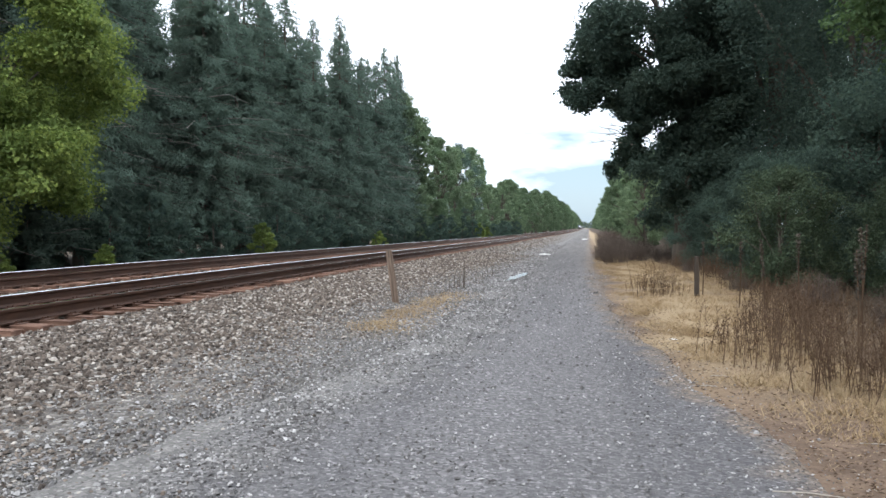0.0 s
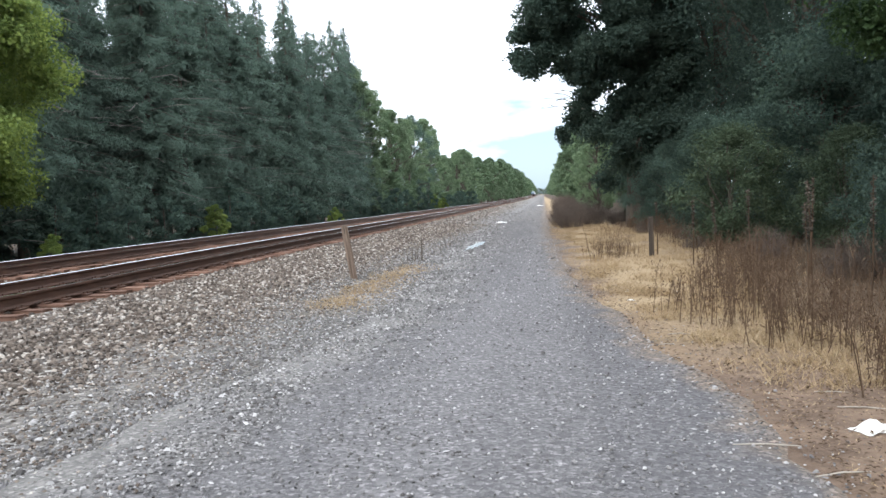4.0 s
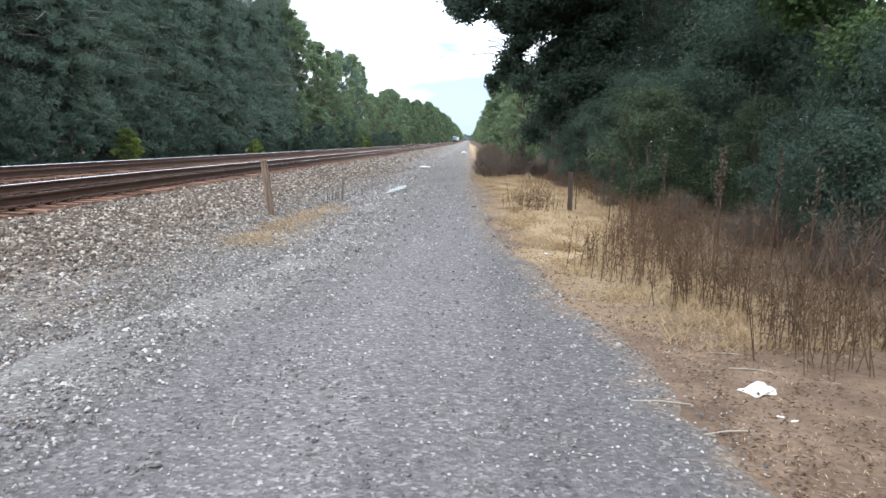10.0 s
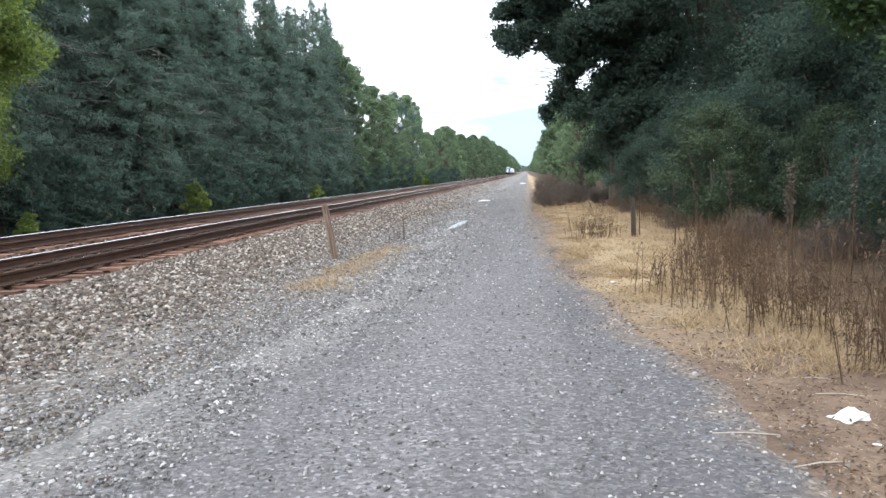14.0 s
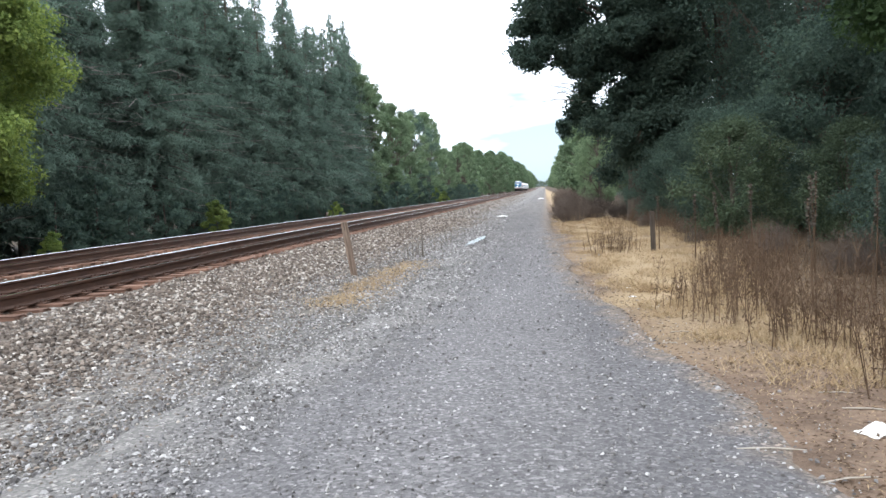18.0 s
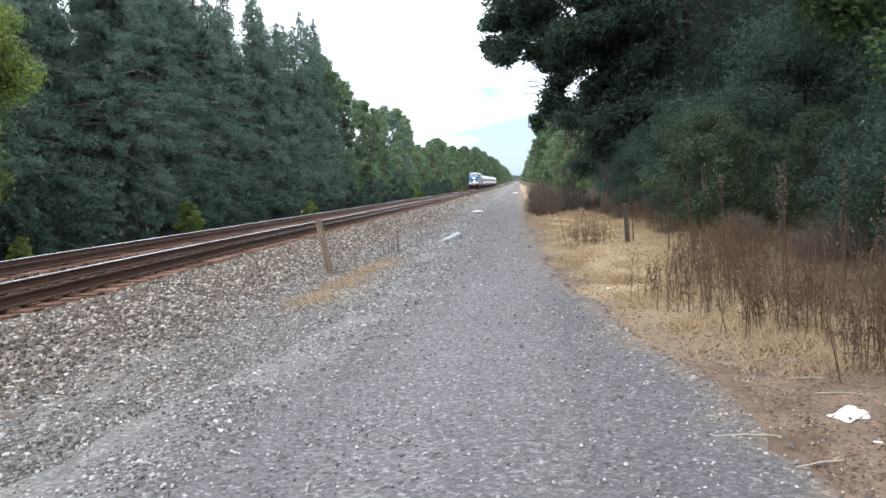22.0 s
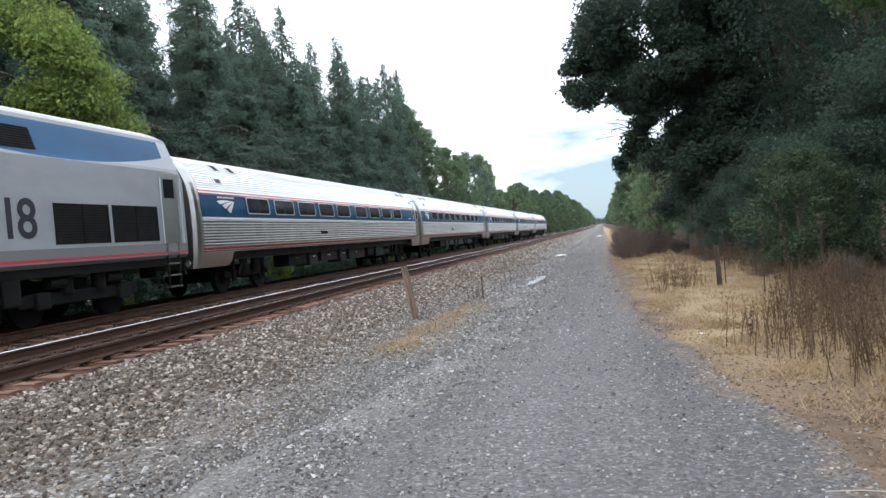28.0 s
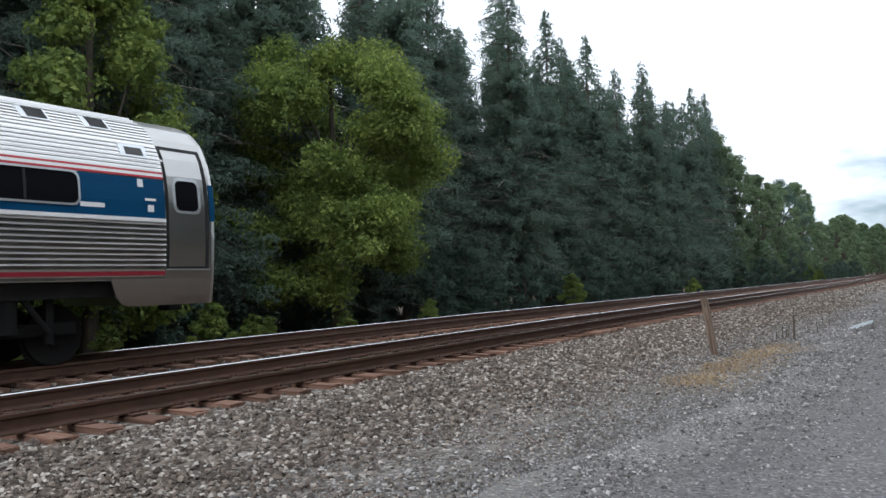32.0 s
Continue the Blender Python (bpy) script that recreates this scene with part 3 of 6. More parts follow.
# ---- trees and plants ----
def crown_mesh(name, rng, clumps, count, size, mat, aspect=0.6, inner=0.5, grow=1.75):
    """One crown: leaves in tufts over the lobes, and larger sprays of leaves inside them."""
    w = np.array([r ** 2 for _, r, _ in clumps])
    w = w / w.sum()
    vs, outs, deep = [], [], []
    for (c, r, flat), k in zip(clumps, (w * count).astype(int)):
        tufts = 9
        td = rng.normal(size=(tufts, 3)) + np.array((0, 0, 0.35))
        td /= np.linalg.norm(td, axis=1, keepdims=True)
        tc = td * 0.78 * np.array((1, 1, flat))
        d = rng.normal(size=(k, 3)) + np.array((0, 0, 0.3))
        d /= np.linalg.norm(d, axis=1, keepdims=True) + 1e-9
        own = rng.integers(0, tufts, k)
        in_tuft = rng.uniform(0, 1, (k, 1)) < 0.68
        q = np.where(in_tuft, tc[own] + d * np.array((0.42, 0.42, 0.26)) * rng.uniform(0.3, 1.1, (k, 1)) ** 0.6, d * np.array((1, 1, flat)) * rng.uniform(0.72, 1.02, (k, 1)))
        vs.append(np.array(c) + q * r)
        outs.append(d)
        e = rng.normal(size=(int(k * inner), 3))
        e /= np.linalg.norm(e, axis=1, keepdims=True) + 1e-9
        deep.append(np.array(c) + e * np.array((1, 1, flat)) * r * rng.uniform(0.15, 0.74, (len(e), 1)))
    p, o = np.concatenate(vs), np.concatenate(outs)
    v, f = leaves(rng, p, size, aspect, 0.9, o)
    if inner:
        v, f = join_arrays([(v, f), leaves(rng, np.concatenate(deep), size * grow, 0.75, 0.6)])
    return mesh_from(name, v, f, [mat])


def limb_pieces(rng, height, r0, ends, fork):
    """A tapered trunk and limbs from it that reach the given ends."""
    lean = rng.uniform(-0.06, 0.06, 2) * height
    pts = [(lean[0] * (t ** 2), lean[1] * (t ** 2), height * t) for t in np.linspace(-0.03, 0.86, 9)]
    pcs = [tube(pts, [r0 * (1.25 - 0.25 * min(i, 1)) * (1 - 0.85 * i / 8) + 0.02 for i in range(9)], 9)]
    for e in ends:
        e = Vector(e)
        t = rng.uniform(fork, 0.75) * min(1.0, e.z / height + 0.1)
        a = Vector((lean[0] * t * t, lean[1] * t * t, height * t))
        mid = a.lerp(e, 0.5) + Vector((rng.uniform(-0.4, 0.4), rng.uniform(-0.4, 0.4), rng.uniform(0.1, 0.6)))
        rr = r0 * 0.38 * (1 - 0.5 * t)
        pcs.append(tube([a, a.lerp(mid, 0.5) + Vector((0, 0, 0.1)), mid, mid.lerp(e, 0.6), e], [rr, rr * 0.8, rr * 0.6, rr * 0.38, 0.015], 6))
    return pcs


def broadleaf(name, seed, height, reach, count, size, mat, label, category="tree", base=0.12, n_clumps=26, trunk_r=None, inner=0.5, grow=1.75, lobe=(0.2, 0.34)):
    rng = np.random.default_rng(seed)
    clumps = []
    for k in range(n_clumps):
        u = (k + 0.5) / n_clumps
        wide = reach * math.sin(math.pi * (0.2 + 0.77 * u)) ** 0.7 * rng.uniform(0.72, 1.06)
        r = min(reach * rng.uniform(*lobe), wide * 0.8)
        ring = max(0.0, wide - r) * (0.35 if k % 5 == 4 else 1.0)
        a = k * 2.4 + rng.uniform(-0.5, 0.5)
        z = height * (base + (1 - base) * u)
        clumps.append(((ring * math.cos(a), ring * math.sin(a), min(max(z, r * 0.55), height - r * 0.6)), r, rng.uniform(0.6, 0.9)))
    th = empty(name)
    pcs = limb_pieces(rng, height, trunk_r or height * 0.018 + 0.03, [c for c, _, _ in clumps[::2]], 0.12)
    tagged(th, label, category)
    v, f = join_arrays(pcs)
    hold(new("trunk", mesh_from("trunk", v, f, [M["bark"]], True)), th)
    hold(new("crown", crown_mesh("crown", rng, clumps, count, size, mat, 0.6, inner, grow)), th)
    return th


def zoned_tree(name, seed, zones, height, count, size, mat, label, trunk_r, inner=0.5, grow=1.5):
    """A broadleaf tree whose crown fills several zones: (centre, radii, lobes, smallest and largest lobe)."""
    rng = np.random.default_rng(seed)
    clumps = []
    for centre, radii, n, r0, r1 in zones:
        for k in range(n):
            d = rng.normal(size=3)
            d = d / np.linalg.norm(d) * rng.uniform(0.35, 1.0) ** 0.5
            r = rng.uniform(r0, r1)
            q = np.array(centre) + d * np.maximum(np.array(radii) - r * 0.8, 0.05)
            clumps.append((tuple(q), r, rng.uniform(0.65, 0.95)))
    th = tagged(empty(name), label, "tree")
    v, f = join_arrays(limb_pieces(rng, height, trunk_r, [c for c, _, _ in clumps[::3] if c[2] > 0.5 * height], 0.3))
    hold(new("trunk", mesh_from("trunk", v, f, [M["bark"]], True)), th)
    hold(new("crown", crown_mesh("crown", rng, clumps, count, size, mat, 0.6, inner, grow)), th)
    return th


def twig_bush(seed, height, reach, n):
    """A leafless bush: many fine branching stems from one foot."""
    rng = np.random.default_rng(seed)
    pcs = []
    for k in range(n):
        a, r = rng.uniform(0, 2 * np.pi), reach * rng.uniform(0.1, 1.0) ** 0.6
        x, y, h = math.cos(a) * r, math.sin(a) * r, height * rng.uniform(0.4, 1.15) * (1.1 - 0.45 * r / reach)
        pts = [(x * 0.5, y * 0.5, -0.05), (x * 0.8, y * 0.8, h * 0.5), (x + rng.normal(0, 0.05), y + rng.normal(0, 0.05), h)]
        pcs.append(tube(pts, [0.007, 0.005, 0.002], 3))
        for q in range(6):
            t = rng.uniform(0.25, 1.0)
            b = Vector((x * (0.6 + 0.4 * t), y * (0.6 + 0.4 * t), h * t))
            w, l = rng.uniform(0, 2 * np.pi), height * rng.uniform(0.08, 0.22)
            pcs.append(tube([b, b + Vector((math.cos(w) * l * 0.7, math.sin(w) * l * 0.7, l * 0.75))], [0.004, 0.002], 3))
    th = tagged(empty("dry_bush"), "leafless brown bush on the verge", "bush")
    v, f = join_arrays(pcs)
    hold(new("twig_work", mesh_from("twig_work", v, f, [M["twig"]])), th)
    k = n * 4
    a, r, u = rng.uniform(0, 2 * np.pi, k), reach * rng.uniform(0, 1, k) ** 0.5, rng.uniform(0.15, 1.0, k)
    p = np.stack([np.cos(a) * r * (0.6 + 0.4 * u), np.sin(a) * r * (0.6 + 0.4 * u), height * u * (1.1 - 0.45 * r / reach)], -1)
    v, f = leaves(rng, p, 0.07, 0.22, 0.2)
    hold(new("crown", mesh_from("crown", v, f, [M["twig"]])), th)
    return th


def spruce(seed, height, spread, count, label, spray=0.46):
    """A conifer: whorls of drooping limbs hung with needle sprays."""
    rng = np.random.default_rng(seed)
    th = tagged(empty("spruce_tree"), label, "tree")
    pcs = [tube([(0, 0, height * t) for t in np.linspace(-0.02, 1, 8)], [0.22 * (1 - t) + 0.015 for t in np.linspace(0, 1, 8)], 8)]
    pts, outs = [], []
    z = height * 0.10
    per = []
    while z < height * 0.985:
        u = z / height
        reach = spread * (1 - u) ** 0.64 * (0.55 + 0.45 * min(1, u * 6)) + 0.10
        for b in range(rng.integers(2, 5)):
            per.append((z + rng.uniform(-0.2, 0.2), reach * rng.uniform(0.6, 1.15), rng.uniform(0, 2 * np.pi)))
        z += rng.uniform(0.16, 0.26) * (1 if u < 0.8 else 0.7)
    total = sum(r for _, r, _ in per)
    for k, (bz, r, a) in enumerate(per):
        d = np.array((math.cos(a), math.sin(a)))
        n = max(4, int(count * r / total))
        t = rng.uniform(0.12, 1, n) ** 0.75
        droop = -0.34 * r * t ** 1.5 + 0.12 * r * np.maximum(0, t - 0.75) * 2
        side = rng.normal(0, 1, n) * 0.20 * r * (1.1 - t)
        p = np.stack([d[0] * r * t - d[1] * side, d[1] * r * t + d[0] * side, bz + droop - np.abs(rng.normal(0, 0.26, n))], -1)
        pts.append(p)
        outs.append(np.tile((d[0], d[1], -0.5), (n, 1)))
        if k % 2 == 0:
            pcs.append(tube([(0, 0, bz), (d[0] * r * 0.5, d[1] * r * 0.5, bz - 0.1 * r), (d[0] * r * 0.9, d[1] * r * 0.9, bz - 0.26 * r)], [0.035, 0.025, 0.008], 4))
    p = np.concatenate(pts)
    v, f = leaves(rng, p, spray, 0.2, 0.8, np.concatenate(outs) * np.array((1.5, 1.5, 0)))
    # darker, larger sprays close to the trunk
    close = p[::5]
    close = close[close[:, 2] < height * 0.72] * np.array((0.55, 0.55, 1))
    v, f = join_arrays([(v, f), leaves(rng, close, spray * 2.2, 0.4, 0.4)])
    hold(new("crown", mesh_from("crown", v, f, [M["needle"]])), th)
    # bare dead limbs that stick out below the green ones
    dead = []
    for k in range(26):
        bz, a = height * rng.uniform(0.05, 0.5), rng.uniform(0, 2 * np.pi)
        r = spread * rng.uniform(0.55, 1.02)
        d = Vector((math.cos(a), math.sin(a), 0))
        end = d * r + Vector((0, 0, bz + rng.uniform(-0.5, 0.2)))
        mid = d * r * 0.55 + Vector((0, 0, bz + rng.uniform(-0.1, 0.25)))
        dead.append(tube([Vector((0, 0, bz)), mid, end], [0.045, 0.03, 0.008], 4))
        for q in range(4):
            b = mid.lerp(end, rng.uniform(0, 0.9))
            dead.append(tube([b, b + Vector((rng.normal(0, 0.35), rng.normal(0, 0.35), rng.uniform(-0.4, 0.15)))], [0.012, 0.004], 3))
    v, f = join_arrays(pcs + dead)
    live = sum(len(q) for _, q in pcs)
    hold(new("trunk", mesh_from("trunk", v, f, [M["bark"], M["dead_wood"]], True, np.arange(len(f)) >= live)), th)
    return th


def place(th, x, y, z, s=1.0, turn=0.0, sz=None):
    return copy_thing(th, pose(x + line_x(y), y, z + line_z(y), 0, 0, turn) @ Matrix.Diagonal((s, s, sz or s, 1)))


prng = random.Random(11)
ASH = zoned_tree("ash_tree", 1, [((0, 0, 7.3), (4.9, 4.9, 4.2), 50, 0.8, 1.45), ((0.3, 0, 3.2), (4.7, 4.7, 3.2), 36, 0.7, 1.3)], 11.0, 70000, 0.125, M["leaf_ash"], "broad yellow-green ash tree at the wood's edge", 0.26, 0.6, 1.5)
ASH.matrix_world = pose(-11.0, 21.0, -0.75, 0, 0, 20)
ASH2 = broadleaf("ash_tree", 2, 9.2, 3.3, 20000, 0.125, M["leaf_ash"], "smaller yellow-green ash tree at the wood's edge", base=0.05, n_clumps=30)
ASH2.matrix_world = pose(-10.8, 5.4, -0.75) @ Matrix.Diagonal((1.2, 1.2, 1.3, 1))
place(ASH2, -10.6, 11.2, -0.75, 0.9, 130)
SPRUCES = [spruce(21 + k, 19.0 + 0.8 * k, 3.7 + 0.25 * k, 24000, "tall dark green spruce in the dense wood", 0.24) for k in range(3)]
BACKS = [spruce(26 + k, 19.5 + 0.8 * k, 3.9, 11000, "tall dark spruce deeper in the wood", 0.34) for k in range(2)]
OAKS = [broadleaf("oak_tree", 31 + k, 16.5, 5.6, 46000, 0.085, M["leaf_oak"], "tall dark green broadleaf tree by the road", base=0.2, n_clumps=46, inner=0.8, grow=1.35) for k in range(2)]
BIG_OAK = zoned_tree("oak_tree", 35, [((-0.6, 0.3, 11.2), (4.9, 5.0, 6.2), 40, 0.9, 1.6), ((-3.3, 0.0, 7.7), (1.9, 2.4, 2.3), 20, 0.5, 0.95), ((0.3, -0.4, 3.3), (2.7, 2.6, 3.0), 26, 0.6, 1.1), ((-1.9, 0.2, 4.6), (0.9, 1.4, 1.3), 8, 0.4, 0.7), ((-1.6, -0.6, 6.5), (1.7, 1.8, 1.25), 22, 0.45, 0.8), ((-0.1, -1.2, 6.6), (2.9, 2.0, 2.4), 34, 0.6, 1.1), ((-2.75, 0.0, 3.7), (0.35, 0.5, 0.6), 4, 0.25, 0.4)], 17.5, 130000, 0.125, M["leaf_oak"], "large dark oak whose crown overhangs the road", 0.36)
MAPLE = broadleaf("maple_tree", 37, 13.0, 4.5, 64000, 0.10, M["leaf_maple"], "leafy mid-green maple at the edge of the wood", base=0.0, n_clumps=56, lobe=(0.15, 0.27), inner=0.6, grow=1.4)
FARS = [broadleaf("broadleaf_tree", 41 + k, 14.5, 5.0, 9000, 0.27, (M["leaf_green"], M["leaf_pale"], M["leaf_green"])[k], "green broadleaf tree in the far tree line", base=0.05, n_clumps=52, lobe=(0.12, 0.24)) for k in range(3)]
MIDS = [broadleaf("broadleaf_tree", 51 + k, 15.5, 4.8, 26000, 0.15, (M["leaf_green"], M["leaf_pale"])[k], "green broadleaf tree at the wood's edge", base=0.03, n_clumps=80, lobe=(0.10, 0.22)) for k in range(2)]
UNDER = broadleaf("shrub", 66, 3.4, 2.0, 1600, 0.16, M["leaf_oak"], "dark green undergrowth shrub at the wood's edge", "shrub", base=0.0, n_clumps=16, trunk_r=0.05)
UNDER.matrix_world = pose(-11.4, 30.5, -0.8)
SHRUBS = [broadleaf("shrub", 61 + k, 3.6, 2.1, 13000, 0.056, (M["leaf_shrub"], M["leaf_oak"])[k], ("leafy grey-green shrub below the trees", "dark green shrub below the trees")[k], "shrub", base=0.0, n_clumps=30, trunk_r=0.05, lobe=(0.2, 0.36), inner=0.8, grow=1.35) for k in range(2)]
BUSH = broadleaf("bush", 71, 2.0, 0.95, 6500, 0.075, M["leaf_ash"], "small bright green bush by the track", "bush", base=0.0, n_clumps=20, trunk_r=0.03)
BUSH.matrix_world = pose(-9.6, 38.5, -0.75)
for x, y, q in ((-8.7, 13.4, 0.75), (-8.8, 14.9, 0.55), (-8.9, 19.0, 0.5), (-8.8, 10.5, 0.55), (-8.9, 8.4, 0.4), (-9.0, 23.9, 0.6), (-8.6, 5.2, 0.55), (-8.8, 2.6, 0.5), (-8.9, 15.6, 0.5), (-9.2, 60, 0.8), (-9.4, 118, 1.4), (-9.2, 126, 1.1)):
    place(BUSH, x, y, -0.75, q, prng.uniform(0, 360))
DRY = twig_bush(81, 1.45, 1.0, 190)
DRY.matrix_world = pose(8.7, 32.2, -0.40) @ Matrix.Diagonal((0.85, 0.85, 0.9, 1))
for x, y, q in ((9.6, 33.4, 0.7), (8.35, 35.0, 0.9), (10.6, 33.6, 0.55), (9.3, 37.2, 1.1), (8.6, 38.5, 1.0), (10.9, 36.5, 0.9), (8.6, 41, 1.1), (9.9, 38, 1.1), (8.8, 48, 1.15), (8.9, 57, 1.2), (9.2, 68, 1.3), (9.6, 80, 1.3), (11.0, 28.5, 0.6), (10.7, 25.0, 0.45), (11.3, 21.0, 0.5), (10.9, 18.0, 0.42), (11.6, 14.8, 0.65), (11.9, 11.6, 0.7), (11.8, 8.6, 0.7)):
    place(DRY, x, y, -0.37, q, prng.uniform(0, 360), q * prng.uniform(0.7, 1.05))

# spruce wood across the tracks
y = -9.0
k = 0
while y < 84:
    h = prng.uniform(0.88, 1.04)
    m_ = pose(-13.6 + prng.uniform(-1.0, 1.0), y + prng.uniform(-0.7, 0.7), -0.75, 0, 0, prng.uniform(0, 360)) @ Matrix.Diagonal((1, 1, h, 1))
    if k < 3:
        SPRUCES[k].matrix_world = m_
    else:
        copy_thing(SPRUCES[k % 3] if y < 46 else BACKS[k % 2], m_)
    y += 2.9
    k += 1
spots = [(-17.4 + prng.uniform(-1.2, 1.2), -8 + 2.9 * k) for k in range(32)] + [(-20.5 + prng.uniform(-1, 1), -6.5 + 4.6 * k) for k in range(19)]
for k, (x, y) in enumerate(spots):
    m_ = pose(x, y, -0.75, 0, 0, prng.uniform(0, 360)) @ Matrix.Diagonal((1.05, 1.05, prng.uniform(0.9, 1.06), 1))
    if k < 2:
        BACKS[k].matrix_world = m_
    else:
        copy_thing(BACKS[k % 2], m_)

# undergrowth along the far side of the tracks
for k in range(38):
    y = -6 + k * 2.6
    place(UNDER, -11.4 + prng.uniform(-0.8, 0.8) - 1.2 * (15 < y < 26), y + prng.uniform(-1, 1), -0.8, prng.uniform(0.55, 1.0), prng.uniform(0, 360))

for k in range(14):
    place(UNDER, -16.0 + prng.uniform(-1, 1), -8 + k * 3.4, -0.8, prng.uniform(0.9, 1.3), prng.uniform(0, 360))

# left tree line beyond the spruces
MIDS[0].matrix_world = pose(-13.5, 93, -0.7) @ Matrix.Diagonal((1.0, 1.0, 1.0, 1))
MIDS[1].matrix_world = pose(-13.0, 84, -0.7) @ Matrix.Diagonal((1.0, 1.0, 1.08, 1))
for x, y, q in ((-14, 88, 1.02), (-12.4, 101, 0.84), (-13.5, 108, 0.82), (-12.8, 115, 0.85), (-12.6, 131, 0.95), (-13.4, 139, 0.8), (-14, 147, 0.66), (-13, 155, 0.64), (-13.6, 163, 0.68), (-14, 172, 0.72), (-13, 181, 0.78), (-13.8, 190, 0.84), (-13.2, 199, 0.88)):
    place(MIDS[int(y) % 2], x, y, -0.7, q, prng.uniform(0, 360))
for k in range(12):
    place(UNDER, -10.5 + prng.uniform(-0.6, 0.6), 90 + k * 9, -0.7, prng.uniform(0.8, 1.3), prng.uniform(0, 360))
FARS[0].matrix_world = pose(-14, 207, -0.7)
FARS[1].matrix_world = pose(-13, 215, -0.7)
FARS[2].matrix_world = pose(-14.5, 223, -0.7)
y = 231
k = 0
while y < 1600:
    place(FARS[k % 3], -14.5 + prng.uniform(-1.5, 1.0), y, -0.7, prng.uniform(0.9, 1.1) * float(np.interp(y, (230, 480, 900), (0.98, 1.55, 1.6))), prng.uniform(0, 360))
    y += 6 + y * 0.04
    k += 1

place(OAKS[1], -13.6, 123, -0.7, 0.95, 250)

# right tree line
BIG_OAK.matrix_world = pose(11.2, 31.0, -0.42)
pcs = []
rngb = np.random.default_rng(9)
for k in range(5):
    a = Vector((-1.9, 0.3 * k - 0.6, 4.7 + 0.14 * k))
    tip = a + Vector((-1.75 + 0.2 * k, rngb.uniform(-0.4, 0.4), rngb.uniform(0.0, 0.5)))
    mid = a.lerp(tip, 0.55) + Vector((0, 0, 0.12))
    pcs.append(tube([a, mid, tip], [0.028, 0.018, 0.006], 5))
    for q in range(4):
        b = mid.lerp(tip, rngb.uniform(-0.3, 0.8))
        pcs.append(tube([b, b + Vector((rngb.uniform(-0.55, -0.1), rngb.uniform(-0.2, 0.2), rngb.uniform(-0.3, 0.3)))], [0.010, 0.004], 4))
v, f = join_arrays(pcs)
bare = new("bare_branch", mesh_from("bare_branch", v, f, [M["dead_wood"]], True))
tagged(hold(bare, BIG_OAK), "leafless grey dead branches")
OAKS[0].matrix_world = pose(15.0, 33.5, -0.3)
OAKS[1].matrix_world = pose(15.8, 25.0, -0.3)
MAPLE.matrix_world = pose(15.7, 13.6, -0.3)
place(MAPLE, 17.6, 4.0, -0.3, 0.95, 140)
place(OAKS[0], 17.5, 18.5, -0.3, 0.95, 200)
place(OAKS[1], 18.8, 31.0, -0.3, 0.95, 120)
place(OAKS[0], 18.6, 46.0, -0.3, 0.95, 300)
place(OAKS[1], 23.0, 55.0, -0.3, 1.0, 40)
# the first stands out of view behind the camera, only to shape the light
for x, y in ((15.5, -2.5), (20.5, 38), (21.5, 29), (21, 20), (21.5, 11), (21, 2), (26, 15), (26, 25)):
    place(MIDS[0], x, y, -0.3, 1.1, prng.uniform(0, 360))
SHRUBS[0].matrix_world = pose(11.9, 18.8, -0.35) @ Matrix.Diagonal((0.86, 0.86, 0.80, 1))
SHRUBS[1].matrix_world = pose(12.6, 24.5, -0.35)
for x, y, q, k in ((12.0, 28.0, 0.85, 1), (13.9, 17.2, 0.9, 0), (13.2, 20.6, 0.95, 1), (13.5, 12.4, 0.8, 1), (13.0, 9.6, 0.85, 1), (13.2, 6.4, 0.95, 0), (13.2, 2.5, 1.1, 1), (13.2, -1.0, 1.2, 1), (14.8, 21.5, 1.5, 1), (15.0, 9.0, 1.3, 1), (13.2, 34.0, 1.4, 1), (13.4, 38.5, 1.5, 1), (13.4, 44, 1.5, 0)):
    place(SHRUBS[k], x, y, -0.35, q, prng.uniform(0, 360))
for k in range(9):
    place(UNDER, 24 + prng.uniform(-1, 1), -6 + k * 6.5, -0.3, 1.9, prng.uniform(0, 360))
for k in range(10):
    y = 60 + k * 10
    place(MIDS[k % 2], 17.0 + prng.uniform(-0.8, 1.0), y, -0.3, prng.uniform(0.72, 0.86), prng.uniform(0, 360))
for x, y, q in ((11.9, 63, 0.42), (12.6, 74, 0.40), (12.8, 90, 0.42), (13.0, 108, 0.45)):
    place(MIDS[1], x, y, -0.3, q, prng.uniform(0, 360))
place(OAKS[0], 15.2, 41.5, -0.3, 0.9, 70)
y = 158
k = 0
while y < 1600:
    place(FARS[k % 3], 16.6 + prng.uniform(-1.0, 1.5), y, -0.3, prng.uniform(0.98, 1.3), prng.uniform(0, 360))
    y += 6 + y * 0.04
    k += 1

# the tree line closes round the far end of the straight
for k in range(7):
    place(FARS[k % 3], -12 + 4.6 * k, 1640 + prng.uniform(-10, 10), -0.5, prng.uniform(0.8, 1.1), prng.uniform(0, 360))


# ---- train ----
def plain(name, c, rough=0.5, metal=0.0, dirt=0.75, spec=0.5):
    mm = Nodes(name, rough, metal, spec)
    n = mm.noise(1.5, 6, 0.6, stretch=(1, 0.5, 1.6))
    d = tuple(v * dirt for v in c)
    mm.color(mm.mix(mm.range(n, 0.35, 0.75), c, d))
    if not metal:
        mm.set(mm.bsdf.inputs["Roughness"], mm.range(mm.noise(3, 4), 0.3, 0.7, max(0.03, rough - 0.07), min(1, rough + 0.1)))
    return mm.mat


